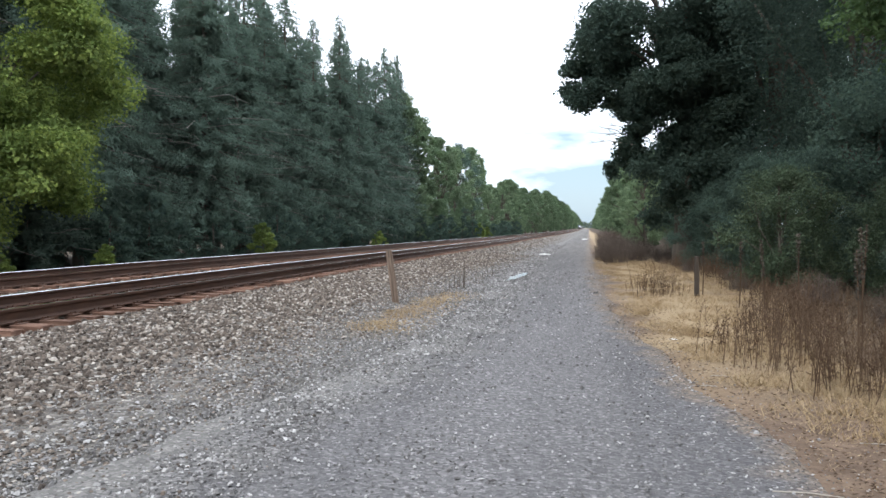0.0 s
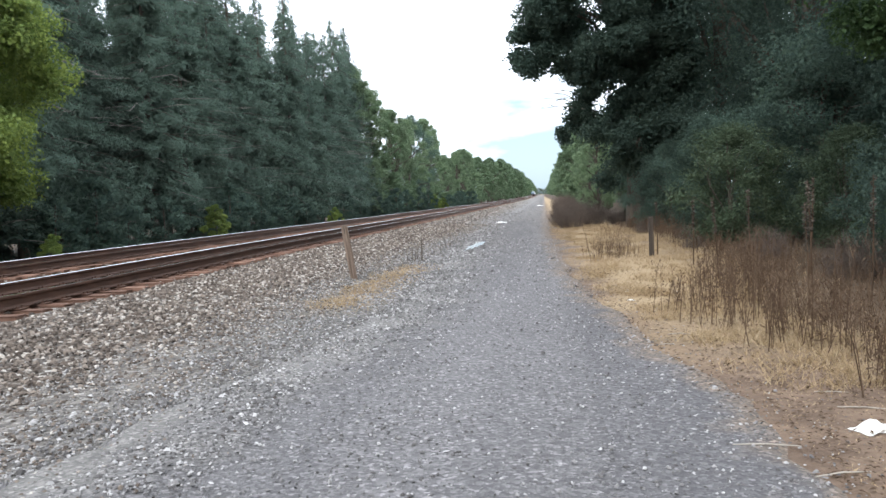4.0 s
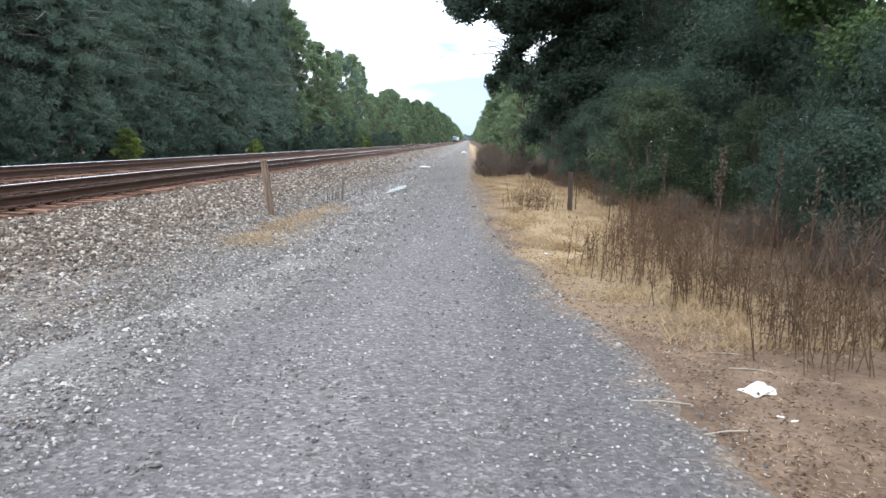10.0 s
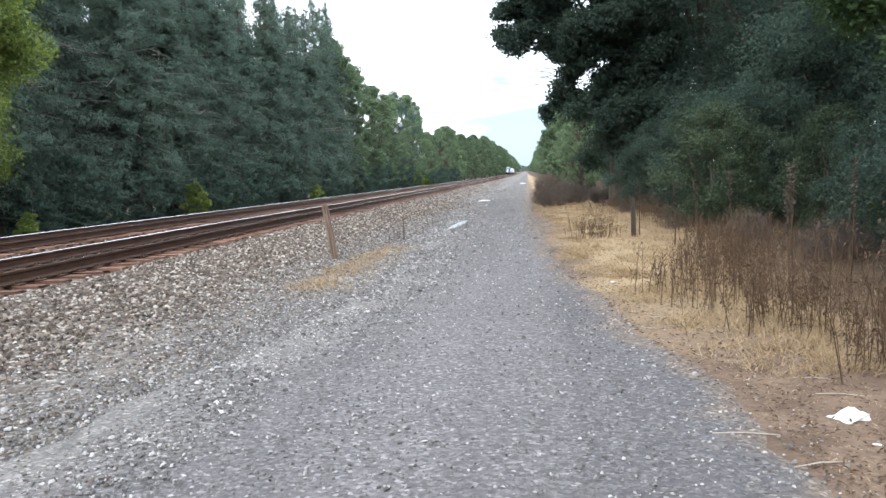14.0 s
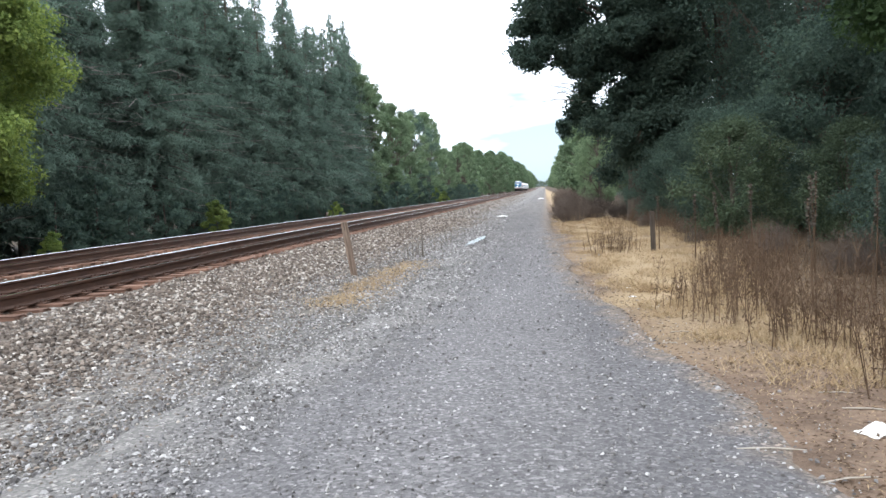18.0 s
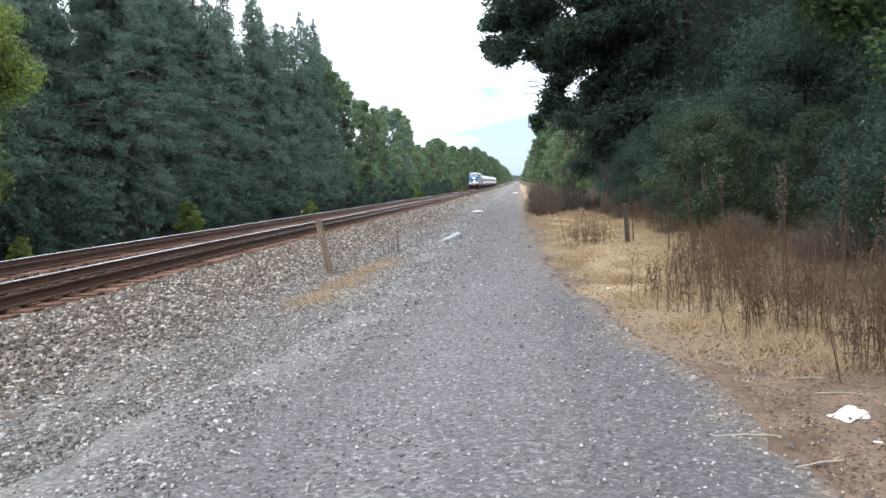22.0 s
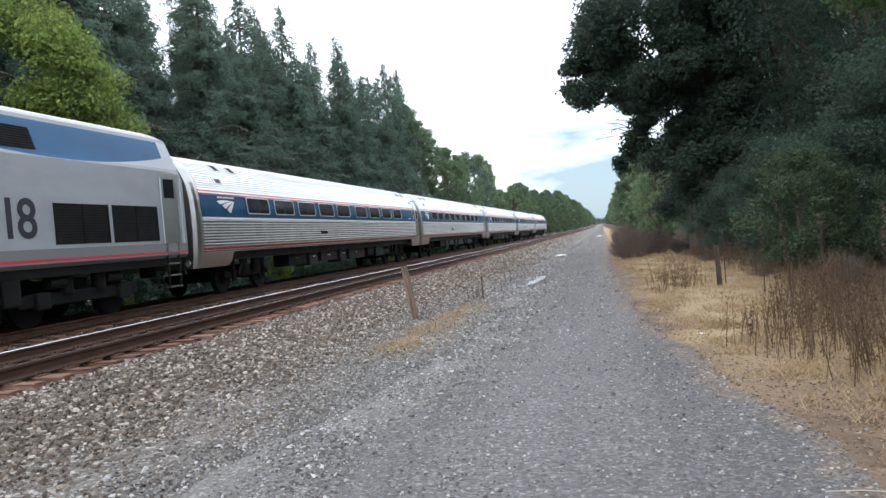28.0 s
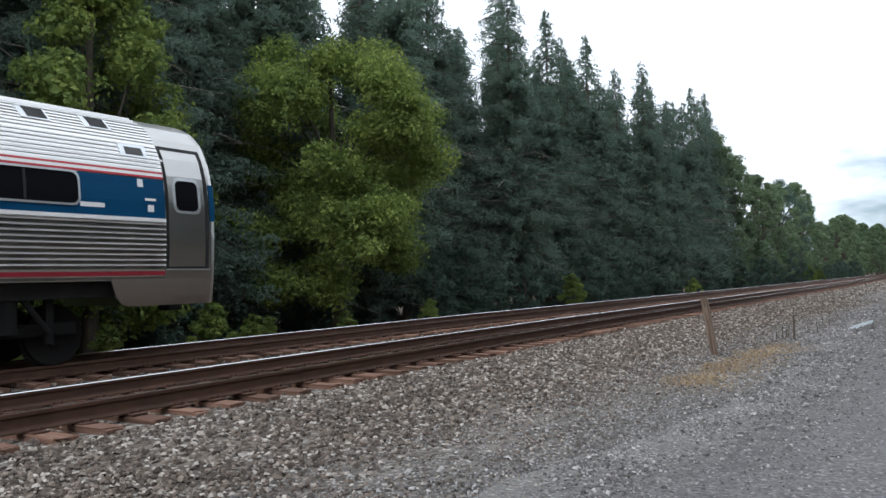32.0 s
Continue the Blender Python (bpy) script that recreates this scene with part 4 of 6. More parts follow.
M["steel"] = plain("stainless_steel", (0.74, 0.73, 0.715), 0.34, 1.0, 0.92)
m = Nodes("fluted_steel", 0.34, 1.0)
px, py, pz = m.xyz()
# the dark reflections between the lower ribs are put into the colour
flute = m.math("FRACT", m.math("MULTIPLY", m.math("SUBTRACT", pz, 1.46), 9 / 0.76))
groove_shade = m.math("MULTIPLY", m.math("LESS_THAN", flute, 0.56), m.math("LESS_THAN", pz, 2.22))
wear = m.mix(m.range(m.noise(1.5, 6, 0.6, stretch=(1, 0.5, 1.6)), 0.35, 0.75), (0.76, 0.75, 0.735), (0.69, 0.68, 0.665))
m.color(m.mix(m.math("MULTIPLY", groove_shade, m.range(m.noise(2.0, 4), 0.3, 0.7, 0.65, 1.0)), m.mix(m.math("LESS_THAN", pz, 2.22), wear, (0.72, 0.705, 0.685)), (0.14, 0.135, 0.128)))
M["flutes"] = m.mat
M["steel_dull"] = plain("stainless_dull", (0.46, 0.45, 0.435), 0.30, 1.0, 0.85)
M["blue"] = plain("blue_paint", (0.004, 0.058, 0.135), 0.4, 0, 0.85, 0.08)
M["red"] = plain("red_paint", (0.50, 0.035, 0.05), 0.45, 0, 0.85)
M["sill_red"] = plain("dark_red_paint", (0.27, 0.022, 0.034), 0.55, 0, 0.7, 0.2)
M["white"] = plain("white_paint", (0.78, 0.78, 0.77), 0.45, 0, 0.88)
M["black"] = plain("black_frame", (0.010, 0.010, 0.010), 0.8, 0, 0.6)
M["dark_grey"] = plain("dark_grey_iron", (0.014, 0.0136, 0.0132), 0.8, 0, 0.6, 0.15)
M["gangway"] = plain("grey_gangway_rubber", (0.06, 0.058, 0.056), 0.75, 0, 0.7)
M["dark_glass"] = plain("tinted_glass", (0.008, 0.008, 0.010), 0.12, 0, 0.9, 0.05)
M["frame"] = plain("aluminium_frame", (0.62, 0.64, 0.66), 0.35, 0.8, 0.9)
M["blue_ink"] = plain("dark_blue_lettering", (0.012, 0.06, 0.20), 0.4, 0, 0.9)
M["ink"] = plain("black_lettering", (0.02, 0.022, 0.035), 0.5, 0, 0.9)
m = Nodes("lamp_glow", 0.3)
m.color((0.9, 0.9, 0.85))
m.set(m.bsdf.inputs["Emission Color"], (1.0, 0.97, 0.88, 1))
m.bsdf.inputs["Emission Strength"].default_value = 14.0
M["lamp"] = m.mat

# the engine's livery: silver, a blue cab and roof flash, a red sill line
m = Nodes("engine_livery", 0.5, 0.0, 0.3)
px, py, pz = m.xyz()
grime = m.noise(0.9, 6, 0.6, stretch=(1, 0.7, 1.5))
silver = m.mix(m.range(grime, 0.35, 0.75), (0.345, 0.362, 0.385), (0.275, 0.287, 0.303))
bluec = m.mix(m.range(grime, 0.3, 0.7), (0.013, 0.095, 0.22), (0.009, 0.07, 0.165))
dip = m.math("MULTIPLY", m.math("SUBTRACT", 1.0, m.math("DIVIDE", m.math("ABSOLUTE", px), 1.25), True), 0.42)
cab_line = m.math("SUBTRACT", m.math("ADD", m.math("MULTIPLY", py, 0.42), 2.36), m.math("MULTIPLY", dip, m.math("LESS_THAN", py, 0.9)))
cab = m.math("MULTIPLY", m.math("GREATER_THAN", pz, cab_line), m.math("LESS_THAN", m.math("ADD", py, m.math("MULTIPLY", pz, 0.5)), 6.6))
sag = m.math("MULTIPLY", m.math("POWER", m.math("SUBTRACT", py, 16.2), 2.0), 0.022)
low = m.math("ADD", sag, 3.50)
flash = m.math("MULTIPLY", m.math("GREATER_THAN", pz, low), m.math("MULTIPLY", m.math("GREATER_THAN", py, 11.4), m.math("LESS_THAN", py, 20.2)))
flash = m.math("MULTIPLY", flash, m.math("LESS_THAN", pz, 4.29))
pale = m.math("MULTIPLY", m.math("GREATER_THAN", pz, 3.56), m.math("LESS_THAN", pz, 4.29))
c = m.mix(m.math("MULTIPLY", pale, 0.55), silver, (0.55, 0.57, 0.60))
c = m.mix(flash, c, bluec)
c = m.mix(cab, c, m.mix(m.range(grime, 0.3, 0.7), (0.020, 0.112, 0.215), (0.015, 0.088, 0.17)))
c = m.mix(m.math("GREATER_THAN", pz, 4.38), c, (0.66, 0.67, 0.68))
c = m.mix(m.math("LESS_THAN", pz, 1.60), c, (0.19, 0.19, 0.195))
redm = m.math("MULTIPLY", m.math("GREATER_THAN", pz, 1.335), m.math("LESS_THAN", pz, 1.395))
c = m.mix(redm, c, (0.52, 0.04, 0.06))
m.color(c)
M["livery"] = m.mat
M["cab_blue"] = plain("cab_blue_paint", (0.020, 0.112, 0.215), 0.4, 0, 0.85, 0.3)
M["screen_glass"] = plain("windscreen_glass", (0.24, 0.235, 0.23), 0.06, 0, 0.9, 0.5)
M["grey_skirt"] = plain("grey_skirt_paint", (0.10, 0.102, 0.107), 0.6, 0, 0.6, 0.2)
m = Nodes("ditch_lamp_glow", 0.3)
m.color((0.8, 0.8, 0.78))
m.set(m.bsdf.inputs["Emission Color"], (1.0, 0.97, 0.88, 1))
m.bsdf.inputs["Emission Strength"].default_value = 1.2
M["dim_lamp"] = m.mat

TRAIN_X = -4.3 - 0.7525
SPEED, END_32 = 35.8, 9.3
COACH, BODY = 26.7, 26.2
SIDE_Z = (0.80, 0.95, 1.3, 1.9, 2.6, 3.0, 3.35, 3.70, 3.94, 4.12, 4.20)
SIDE_X = (1.47, 1.51, 1.56, 1.60, 1.59, 1.54, 1.44, 1.24, 0.98, 0.62, 0.0)


def end_y(t):
    return END_32 + SPEED * (32 - t)


def side_x(z):
    return float(np.interp(z, SIDE_Z, SIDE_X))


def extruded(profile, ys, closed=False, scales=None):
    """A bmesh of a profile of (x, z) pairs drawn along y."""
    bm = bmesh.new()
    rows = []
    for j, y in enumerate(ys):
        sx = 1.0 if scales is None else scales[j]
        rows.append([bm.verts.new((x * sx, y, z)) for x, z in profile])
    n = len(profile)
    for a, b in zip(rows, rows[1:]):
        for k in range(n if closed else n - 1):
            bm.faces.new((a[k], a[(k + 1) % n], b[(k + 1) % n], b[k]))
    for r in (rows[0], rows[-1]):
        if n > 2:
            bm.faces.new(r)
    bmesh.ops.recalc_face_normals(bm, faces=bm.faces)
    return bm


def both(half):
    """A closed section from its near half, listed from the bottom up."""
    return [(x, z) for x, z in half] + [(-x, z) for x, z in reversed(half) if x > 1e-6]


def strip(y0, y1, z0, z1, lift, back=0.03, rows=4):
    """A bmesh of a thin curved plate that follows the coach's near side."""
    zs = np.linspace(z0, z1, rows)
    outer = [(side_x(z) + lift, z) for z in zs]
    inner = [(side_x(z) - back, z) for z in reversed(zs)]
    return extruded(outer + inner, (y0, y1), True)


def ring(y0, y1, z0, z1, w, lift):
    """A rounded window frame on the coach's near side."""
    bm = bmesh.new()
    loops = []
    for off, l in ((0, lift - 0.01), (0, lift), (w, lift), (w, lift - 0.015)):
        pts = []
        r = 0.12 - off * 0.5
        for cy, cz, a0 in ((y1 - r - off, z1 - r - off, 0), (y0 + r + off, z1 - r - off, 90), (y0 + r + off, z0 + r + off, 180), (y1 - r - off, z0 + r + off, 270)):
            for k in range(4):
                a = radians(a0 + k * 30)
                y, z = cy + r * math.cos(a), cz + r * math.sin(a)
                pts.append(bm.verts.new((side_x(z) + l, y, z)))
        loops.append(pts)
    for a, b in zip(loops, loops[1:]):
        for k in range(16):
            bm.faces.new((a[k], a[(k + 1) % 16], b[(k + 1) % 16], b[k]))
    bmesh.ops.recalc_face_normals(bm, faces=bm.faces)
    return bm


def wheel_set(parent, y, r=0.46):
    w = part("wheel", cyl(cyl(bmesh.new(), r, 0.13, pose(0.75, y, r, 0, 90, 0), 28), r + 0.03, 0.03, pose(0.68, y, r, 0, 90, 0), 28), M["dark_grey"], parent)
    part("hub", cyl(bmesh.new(), 0.17, 0.10, pose(0.83, y, r, 0, 90, 0), 16), M["dark_grey"], w)
    v = part("wheel", cyl(bmesh.new(), r, 0.13, pose(-0.75, y, r, 0, 90, 0), 28), M["dark_grey"], parent)
    part("axle", cyl(bmesh.new(), 0.09, 1.5, pose(0, y, r, 0, 90, 0), 10), M["dark_grey"], v)


def bogie(parent, yc):
    bm = bmesh.new()
    box(bm, 0.86, 1.02, yc - 1.55, yc + 1.55, 0.46, 0.66, 0.03)
    box(bm, -1.02, -0.86, yc - 1.55, yc + 1.55, 0.46, 0.66, 0.03)
    box(bm, -1.0, 1.0, yc - 0.3, yc + 0.3, 0.45, 0.85, 0.04)
    b = part("bogie", bm, M["dark_grey"], parent)
    for s in (-1, 1):
        part("spring", cyl(bmesh.new(), 0.14, 0.5, pose(1.12, yc + s * 0.42, 0.78), 12), M["dark_grey"], b)
        bm = extruded([(1.04, 0.35), (1.12, 0.35), (1.12, 1.2), (1.04, 1.2)], (yc + s * 1.0, yc + s * 1.12), True)
        part("brace", bm, M["dark_grey"], b)
        part("shock_absorber", cyl(bmesh.new(), 0.05, 0.85, pose(1.2, yc + s * 0.75, 0.85, 38 * s, 0, 0), 8), M["dark_grey"], b)
    for s in (-1.3, 1.3):
        wheel_set(parent, yc + s)
    return b


def logo(parent, y, z, s, mat, x_at):
    """A swoosh of three tapering bands, and a bar above in place of the name."""
    for k in range(3):
        bm = bmesh.new()
        a, b = k * 0.33, k * 0.33 + 0.24
        top, bot = [], []
        for j in range(7):
            u = j / 6
            yy = -0.5 + 1.0 * u
            top.append((yy + a * 0.9 * (1 - u) * 0.9, 0.32 - a * 1.0 * (1 - u) ** 1.2 + 0.10 * math.sin(math.pi * u) * (1 - a)))
            bot.append((yy + b * 0.9 * (1 - u) * 0.9, 0.32 - b * 1.0 * (1 - u) ** 1.2 + 0.10 * math.sin(math.pi * u) * (1 - b) - 0.06 * u * (1 - u)))
        vs = [[bm.verts.new((x_at(z + q[1] * s) + dx, y + q[0] * s * 2.2, z + 0.06 * s + q[1] * s * 0.78)) for q in row] for row in (top, bot) for dx in (0.0,)]
        for j in range(6):
            bm.faces.new((vs[0][j], vs[0][j + 1], vs[1][j + 1], vs[1][j]))
        r = bmesh.ops.extrude_face_region(bm, geom=bm.faces[:])
        for v in r["geom"]:
            if isinstance(v, bmesh.types.BMVert):
                v.co.x += 0.004
        bmesh.ops.recalc_face_normals(bm, faces=bm.faces)
        part("emblem_band", bm, mat, parent)
    bm = bmesh.new()
    for j in range(6):
        yy = y + (-0.45 + j * 0.18) * s * 2.0
        box(bm, x_at(z + 0.56 * s) - 0.004, x_at(z + 0.56 * s) + 0.008, yy, yy + 0.13 * s * 2.0, z + 0.50 * s, z + 0.60 * s)
    part("name_bar", bm, mat, parent)


def ribbed(ranges, z_low):
    """The near half of the coach's section, with fluting over some ranges of height."""
    pts = []
    z = z_low
    stops = sorted(ranges)
    for z0, z1, n, d in stops:
        if z0 > z + 1e-6:
            for q in np.linspace(z, z0, 3)[:-1]:
                pts.append((side_x(q), q))
        step = (z1 - z0) / n
        for k in range(n):
            a = z0 + k * step
            for fr, dd in ((0.0, 0.0), (0.50, 0.0), (0.58, d), (0.68, d)):
                q = a + fr * step
                slope = 0.0 if q < 3.3 else min(1.0, (q - 3.3) / 0.75)
                pts.append((side_x(q) + dd * (1 - 0.7 * slope), q + dd * slope))
        z = z1
    for q in np.linspace(z, 4.2, 4):
        pts.append((side_x(q), q))
    return pts


def entrance(e, d0):
    """An end door with its window; a black plate stands for the recess shade."""
    gap = part("door", strip(d0 - 0.05, d0 + 0.83, 1.46, 3.57, 0.003, rows=14), M["black"], e, "steel entrance door with a window, on a black plate giving recess shade")
    part("door_leaf", strip(d0, d0 + 0.74, 1.50, 3.50, 0.012, rows=14), M["steel_dull"], gap)
    part("door_frame", ring(d0 + 0.09, d0 + 0.65, 2.40, 3.02, 0.05, 0.024), M["frame"], gap)
    part("door_pane", strip(d0 + 0.13, d0 + 0.61, 2.44, 2.98, 0.017), M["dark_glass"], gap)
    part("door_sill", strip(d0 - 0.05, d0 + 0.83, 1.44, 1.462, 0.03), M["frame"], gap)


def make_coach(starts, label, front_door=True, emblem=3.35):
    th = tagged(empty("coach"), label, "train car", "coaches of the train")
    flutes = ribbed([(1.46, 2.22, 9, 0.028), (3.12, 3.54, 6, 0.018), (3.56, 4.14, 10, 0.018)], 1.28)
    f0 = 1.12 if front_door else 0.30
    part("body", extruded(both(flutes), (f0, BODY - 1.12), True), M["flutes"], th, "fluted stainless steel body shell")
    plainz = [(side_x(z), z) for z in (0.86, 1.0, 1.3, 1.6, 2.0, 2.4, 2.8, 3.1, 3.3, 3.5, 3.7, 3.85, 3.95, 4.05, 4.13, 4.18, 4.2)]
    for s, (ya, yb) in ((1, (0.0, 1.12)), (-1, (BODY - 1.12, BODY))):
        ys = (0.0, 0.06, 0.16, f0) if s > 0 else (BODY - 1.12, BODY - 0.16, BODY - 0.06, BODY)
        sc = (0.90, 0.965, 0.995, 1.0) if s > 0 else (1.0, 0.995, 0.965, 0.90)
        e = part("vestibule", extruded(both(plainz), ys, True, sc), M["steel_dull"], th, "smooth steel end of the coach with a door")
        d0 = 0.27 if s > 0 else BODY - 1.05
        if s < 0 or front_door:
            entrance(e, d0)
            part("lamp_cover", strip(d0 - 0.19 if s > 0 else d0 + 0.86, d0 - 0.09 if s > 0 else d0 + 0.96, 2.30, 2.95, 0.004), M["blue"], e)
        cut = [(f0 if s > 0 else 1.12, 0.86), (1.72, 0.86), (1.86, 0.90), (1.98, 1.0), (2.04, 1.15), (2.10, 1.30), (f0 if s > 0 else 1.12, 1.30)]
        bm = bmesh.new()
        for dx in (0.0, -0.05):
            bm.faces.new([bm.verts.new((side_x(qz) + dx, qy if s > 0 else BODY - qy, qz)) for qy, qz in cut])
        bmesh.ops.recalc_face_normals(bm, faces=bm.faces)
        part("skirt", bm, M["steel_dull"], e)
        # roof vents and a side louvre
        for q in ((1.85, 2.3), (2.85, 3.3)):
            a, b = q if s > 0 else (BODY - q[1], BODY - q[0])
            part("roof_vent", strip(a, b, 3.73, 3.96, 0.03, 0.0), M["frame"], th)
            part("vent_mesh", strip(a + 0.10, b - 0.04, 3.76, 3.94, 0.036, 0.0), M["black"], th)
        a = 1.40 if s > 0 else BODY - 1.85
        part("side_louvre", strip(a, a + 0.5, 3.30, 3.51, 0.02), M["frame"], th)
        part("louvre_mesh", strip(a + 0.1, a + 0.42, 3.34, 3.47, 0.026), M["gangway"], th)
        # gangway
        yg = -0.24 if s > 0 else BODY
        part("gangway", boxed(-1.02, 1.02, yg, yg + 0.24, 1.2, 3.75, bevel=0.11), M["gangway"], th, "dark grey rubber gangway")
        part("coupler", boxed(-0.16, 0.16, yg - 0.02, yg + 0.3, 0.72, 1.02, bevel=0.03), M["dark_grey"], th)
        part("buffer_light", cyl(bmesh.new(), 0.09, 0.06, pose(1.2, 0.0 if s > 0 else BODY, 1.02, 90, 0, 0), 14), M["frame"], th)
    part("blue_band", strip(f0, BODY - 1.12, 2.30, 2.95, 0.006, rows=6), M["blue"], th, "blue painted window band")
    part("red_stripe", strip(f0, BODY - 1.12, 2.965, 3.0, 0.009), M["red"], th)
    part("white_stripe", strip(f0, BODY - 1.12, 3.0, 3.05, 0.007), M["white"], th)
    part("red_stripe", strip(f0, BODY - 1.12, 3.05, 3.085, 0.009), M["red"], th)
    part("belt_moulding", strip(f0, BODY - 1.12, 2.235, 2.295, 0.03), M["white"], th)
    part("sill_stripe", strip(f0, BODY - 1.12, 1.355, 1.425, 0.009), M["sill_red"], th, "red sill stripe")
    for a in starts:
        w = part("window", ring(a, a + 1.68, 2.42, 2.96, 0.032, 0.03), M["frame"], th)
        part("pane", strip(a + 0.03, a + 1.65, 2.45, 2.93, 0.011, rows=5), M["dark_glass"], w)
        part("mullion", strip(a + 0.83, a + 0.87, 2.46, 2.93, 0.016), M["black"], w)
    if len(starts) < 9:
        for k in range(3):
            part("small_window", strip(11.4 + k * 1.25, 12.0 + k * 1.25, 2.52, 2.88, 0.011), M["dark_glass"], th)
    logo(th, emblem, 2.62, 0.50, M["white"], lambda z: side_x(z) + 0.012)
    for a, z, w, h in ((2.0, 2.72, 0.5, 0.05), (2.05, 2.45, 0.1, 0.1), (2.3, 2.45, 0.1, 0.1), (BODY - 1.45, 2.40, 0.11, 0.11), (BODY - 2.62, 2.42, 0.4, 0.07), (BODY - 1.5, 2.58, 0.2, 0.04), (BODY - 1.62, 2.80, 0.1, 0.13)):
        if not front_door and a < 5:
            continue
        part("placard", strip(a, a + w, z, z + h, 0.011), M["white"], th)
    part("grey_placard", strip(9.4, 10.1, 1.72, 1.84, 0.03), M["dark_grey"], th)
    # underframe
    part("underframe", boxed(-1.3, 1.3, 0.4, BODY - 0.4, 1.02, 1.27, bevel=0.02), M["black"], th)
    rngu = random.Random(len(starts))
    for y0, l, h in ((7.0, 1.7, 0.55), (9.0, 0.9, 0.62), (10.3, 1.9, 0.5), (12.6, 0.8, 0.66), (13.8, 2.3, 0.58), (16.6, 1.0, 0.5), (18.0, 1.3, 0.62)):
        b = part("equipment_box", boxed(0.55, 1.18, y0, y0 + l, 1.03 - h * 0.8, 1.03, bevel=0.03), M["dark_grey"] if rngu.random() < 0.5 else M["black"], th)
        if rngu.random() < 0.5:
            part("latch_plate", boxed(1.17, 1.19, y0 + l * 0.4, y0 + l * 0.4 + 0.22, 0.85, 0.875), M["sill_red"] if rngu.random() < 0.35 else M["white"], b)
    part("air_tank", cyl(bmesh.new(), 0.19, 1.6, pose(0.95, 19.9, 0.72, 90, 0, 0), 16), M["dark_grey"], th)
    bogie(th, 3.9)
    bogie(th, BODY - 3.9)
    return th


def make_loco():
    th = tagged(empty("locomotive"), "silver and blue diesel passenger locomotive with a red sill line", "locomotive")
    half = [(1.42, 1.22), (1.52, 1.30), (1.52, 1.6), (1.52, 2.0), (1.52, 2.4), (1.52, 2.8), (1.52, 3.2), (1.52, 3.48), (1.48, 3.58), (1.38, 3.88), (1.28, 4.18), (1.18, 4.44), (0.9, 4.55), (0.45, 4.59), (0.0, 4.60)]
    ys = [0.0, 0.10, 0.30, 0.5, 0.7, 0.95, 1.15, 1.35, 1.65, 2.0, 2.6, 3.2, 4.0, 6.0, 12.0, 20.2, 20.7, 20.95, 21.0]
    bm = bmesh.new()
    rows = []
    for y in ys:
        top = float(np.interp(y, (0, 0.10, 0.30, 1.15, 1.35, 1.65, 20.2, 20.7, 21.0), (2.45, 2.78, 3.0, 4.32, 4.53, 4.63, 4.60, 4.52, 4.2)))
        wid = float(np.interp(y, (0, 0.1, 0.6, 1.5, 20.7, 20.95, 21), (0.82, 0.88, 0.95, 1.0, 1.0, 0.97, 0.93)))
        sec = []
        for x, z in both(half):
            zz = z if z <= 2.0 else 2.0 + (z - 2.0) * (top - 2.0) / (4.60 - 2.0)
            sec.append(bm.verts.new((x * wid, y, zz)))
        rows.append(sec)
    n = len(rows[0])
    for a, b in zip(rows, rows[1:]):
        for k in range(n):
            bm.faces.new((a[k], a[(k + 1) % n], b[(k + 1) % n], b[k]))
    bm.faces.new(rows[0])
    bm.faces.new(rows[-1])
    bmesh.ops.recalc_face_normals(bm, faces=bm.faces)
    part("body", bm, M["livery"], th, "silver car body with a blue cab and roof flash")
    # windscreens, on the slope of the cab
    slope = math.degrees(math.atan2(4.32 - 3.0, 1.15 - 0.30))

    def on_slope(y, lift=0.0):
        return (y - lift * math.sin(radians(slope)), 3.0 + 1.553 * (y - 0.30) + lift * math.cos(radians(slope)))

    for sx in (-0.62, 0.62):
        y, z = on_slope(0.80)
        mm = pose(sx, y, z, slope, 0, 0)
        bm = bmesh.new()
        box(bm, -0.56, 0.56, -0.38, 0.36, -0.03, 0.012, 0.01)
        bm.transform(mm)
        w = part("windscreen", bm, M["cab_blue"], th)
        bm = bmesh.new()
        box(bm, -0.50, 0.50, -0.36, 0.32, 0.0, 0.02)
        bm.transform(mm)
        part("pane", bm, M["screen_glass"], w)
        bm = bmesh.new()
        box(bm, -0.02, 0.02, -0.34, 0.16, 0.02, 0.04)
        bm.transform(mm @ pose(0.15, -0.27, 0, 0, 0, 78))
        part("wiper", bm, M["black"], w)
    bm = bmesh.new()
    box(bm, -0.42, 0.42, -0.11, 0.11, -0.02, 0.03)
    y, z = on_slope(0.46)
    bm.transform(pose(0, y, z, slope, 0, 0))
    part("number_panel", bm, M["white"], th)
    for k in range(3):
        bm = bmesh.new()
        box(bm, -0.40 + 0.12 * k, 0.40, -0.028, 0.028, -0.02, 0.03)
        y, z = on_slope(0.36 - 0.045 * k)
        bm.transform(pose(0, y, z, slope, 0, 0))
        part("emblem_band", bm, M["white"], th)
    hl = part("headlight", boxed(-0.34, 0.34, -0.08, 0.12, 2.12, 2.38, bevel=0.05), M["dark_grey"], th)
    for sx in (-0.16, 0.16):
        part("lamp", cyl(bmesh.new(), 0.09, 0.05, pose(sx, -0.10, 2.25, 90, 0, 0), 18), M["lamp"], hl)
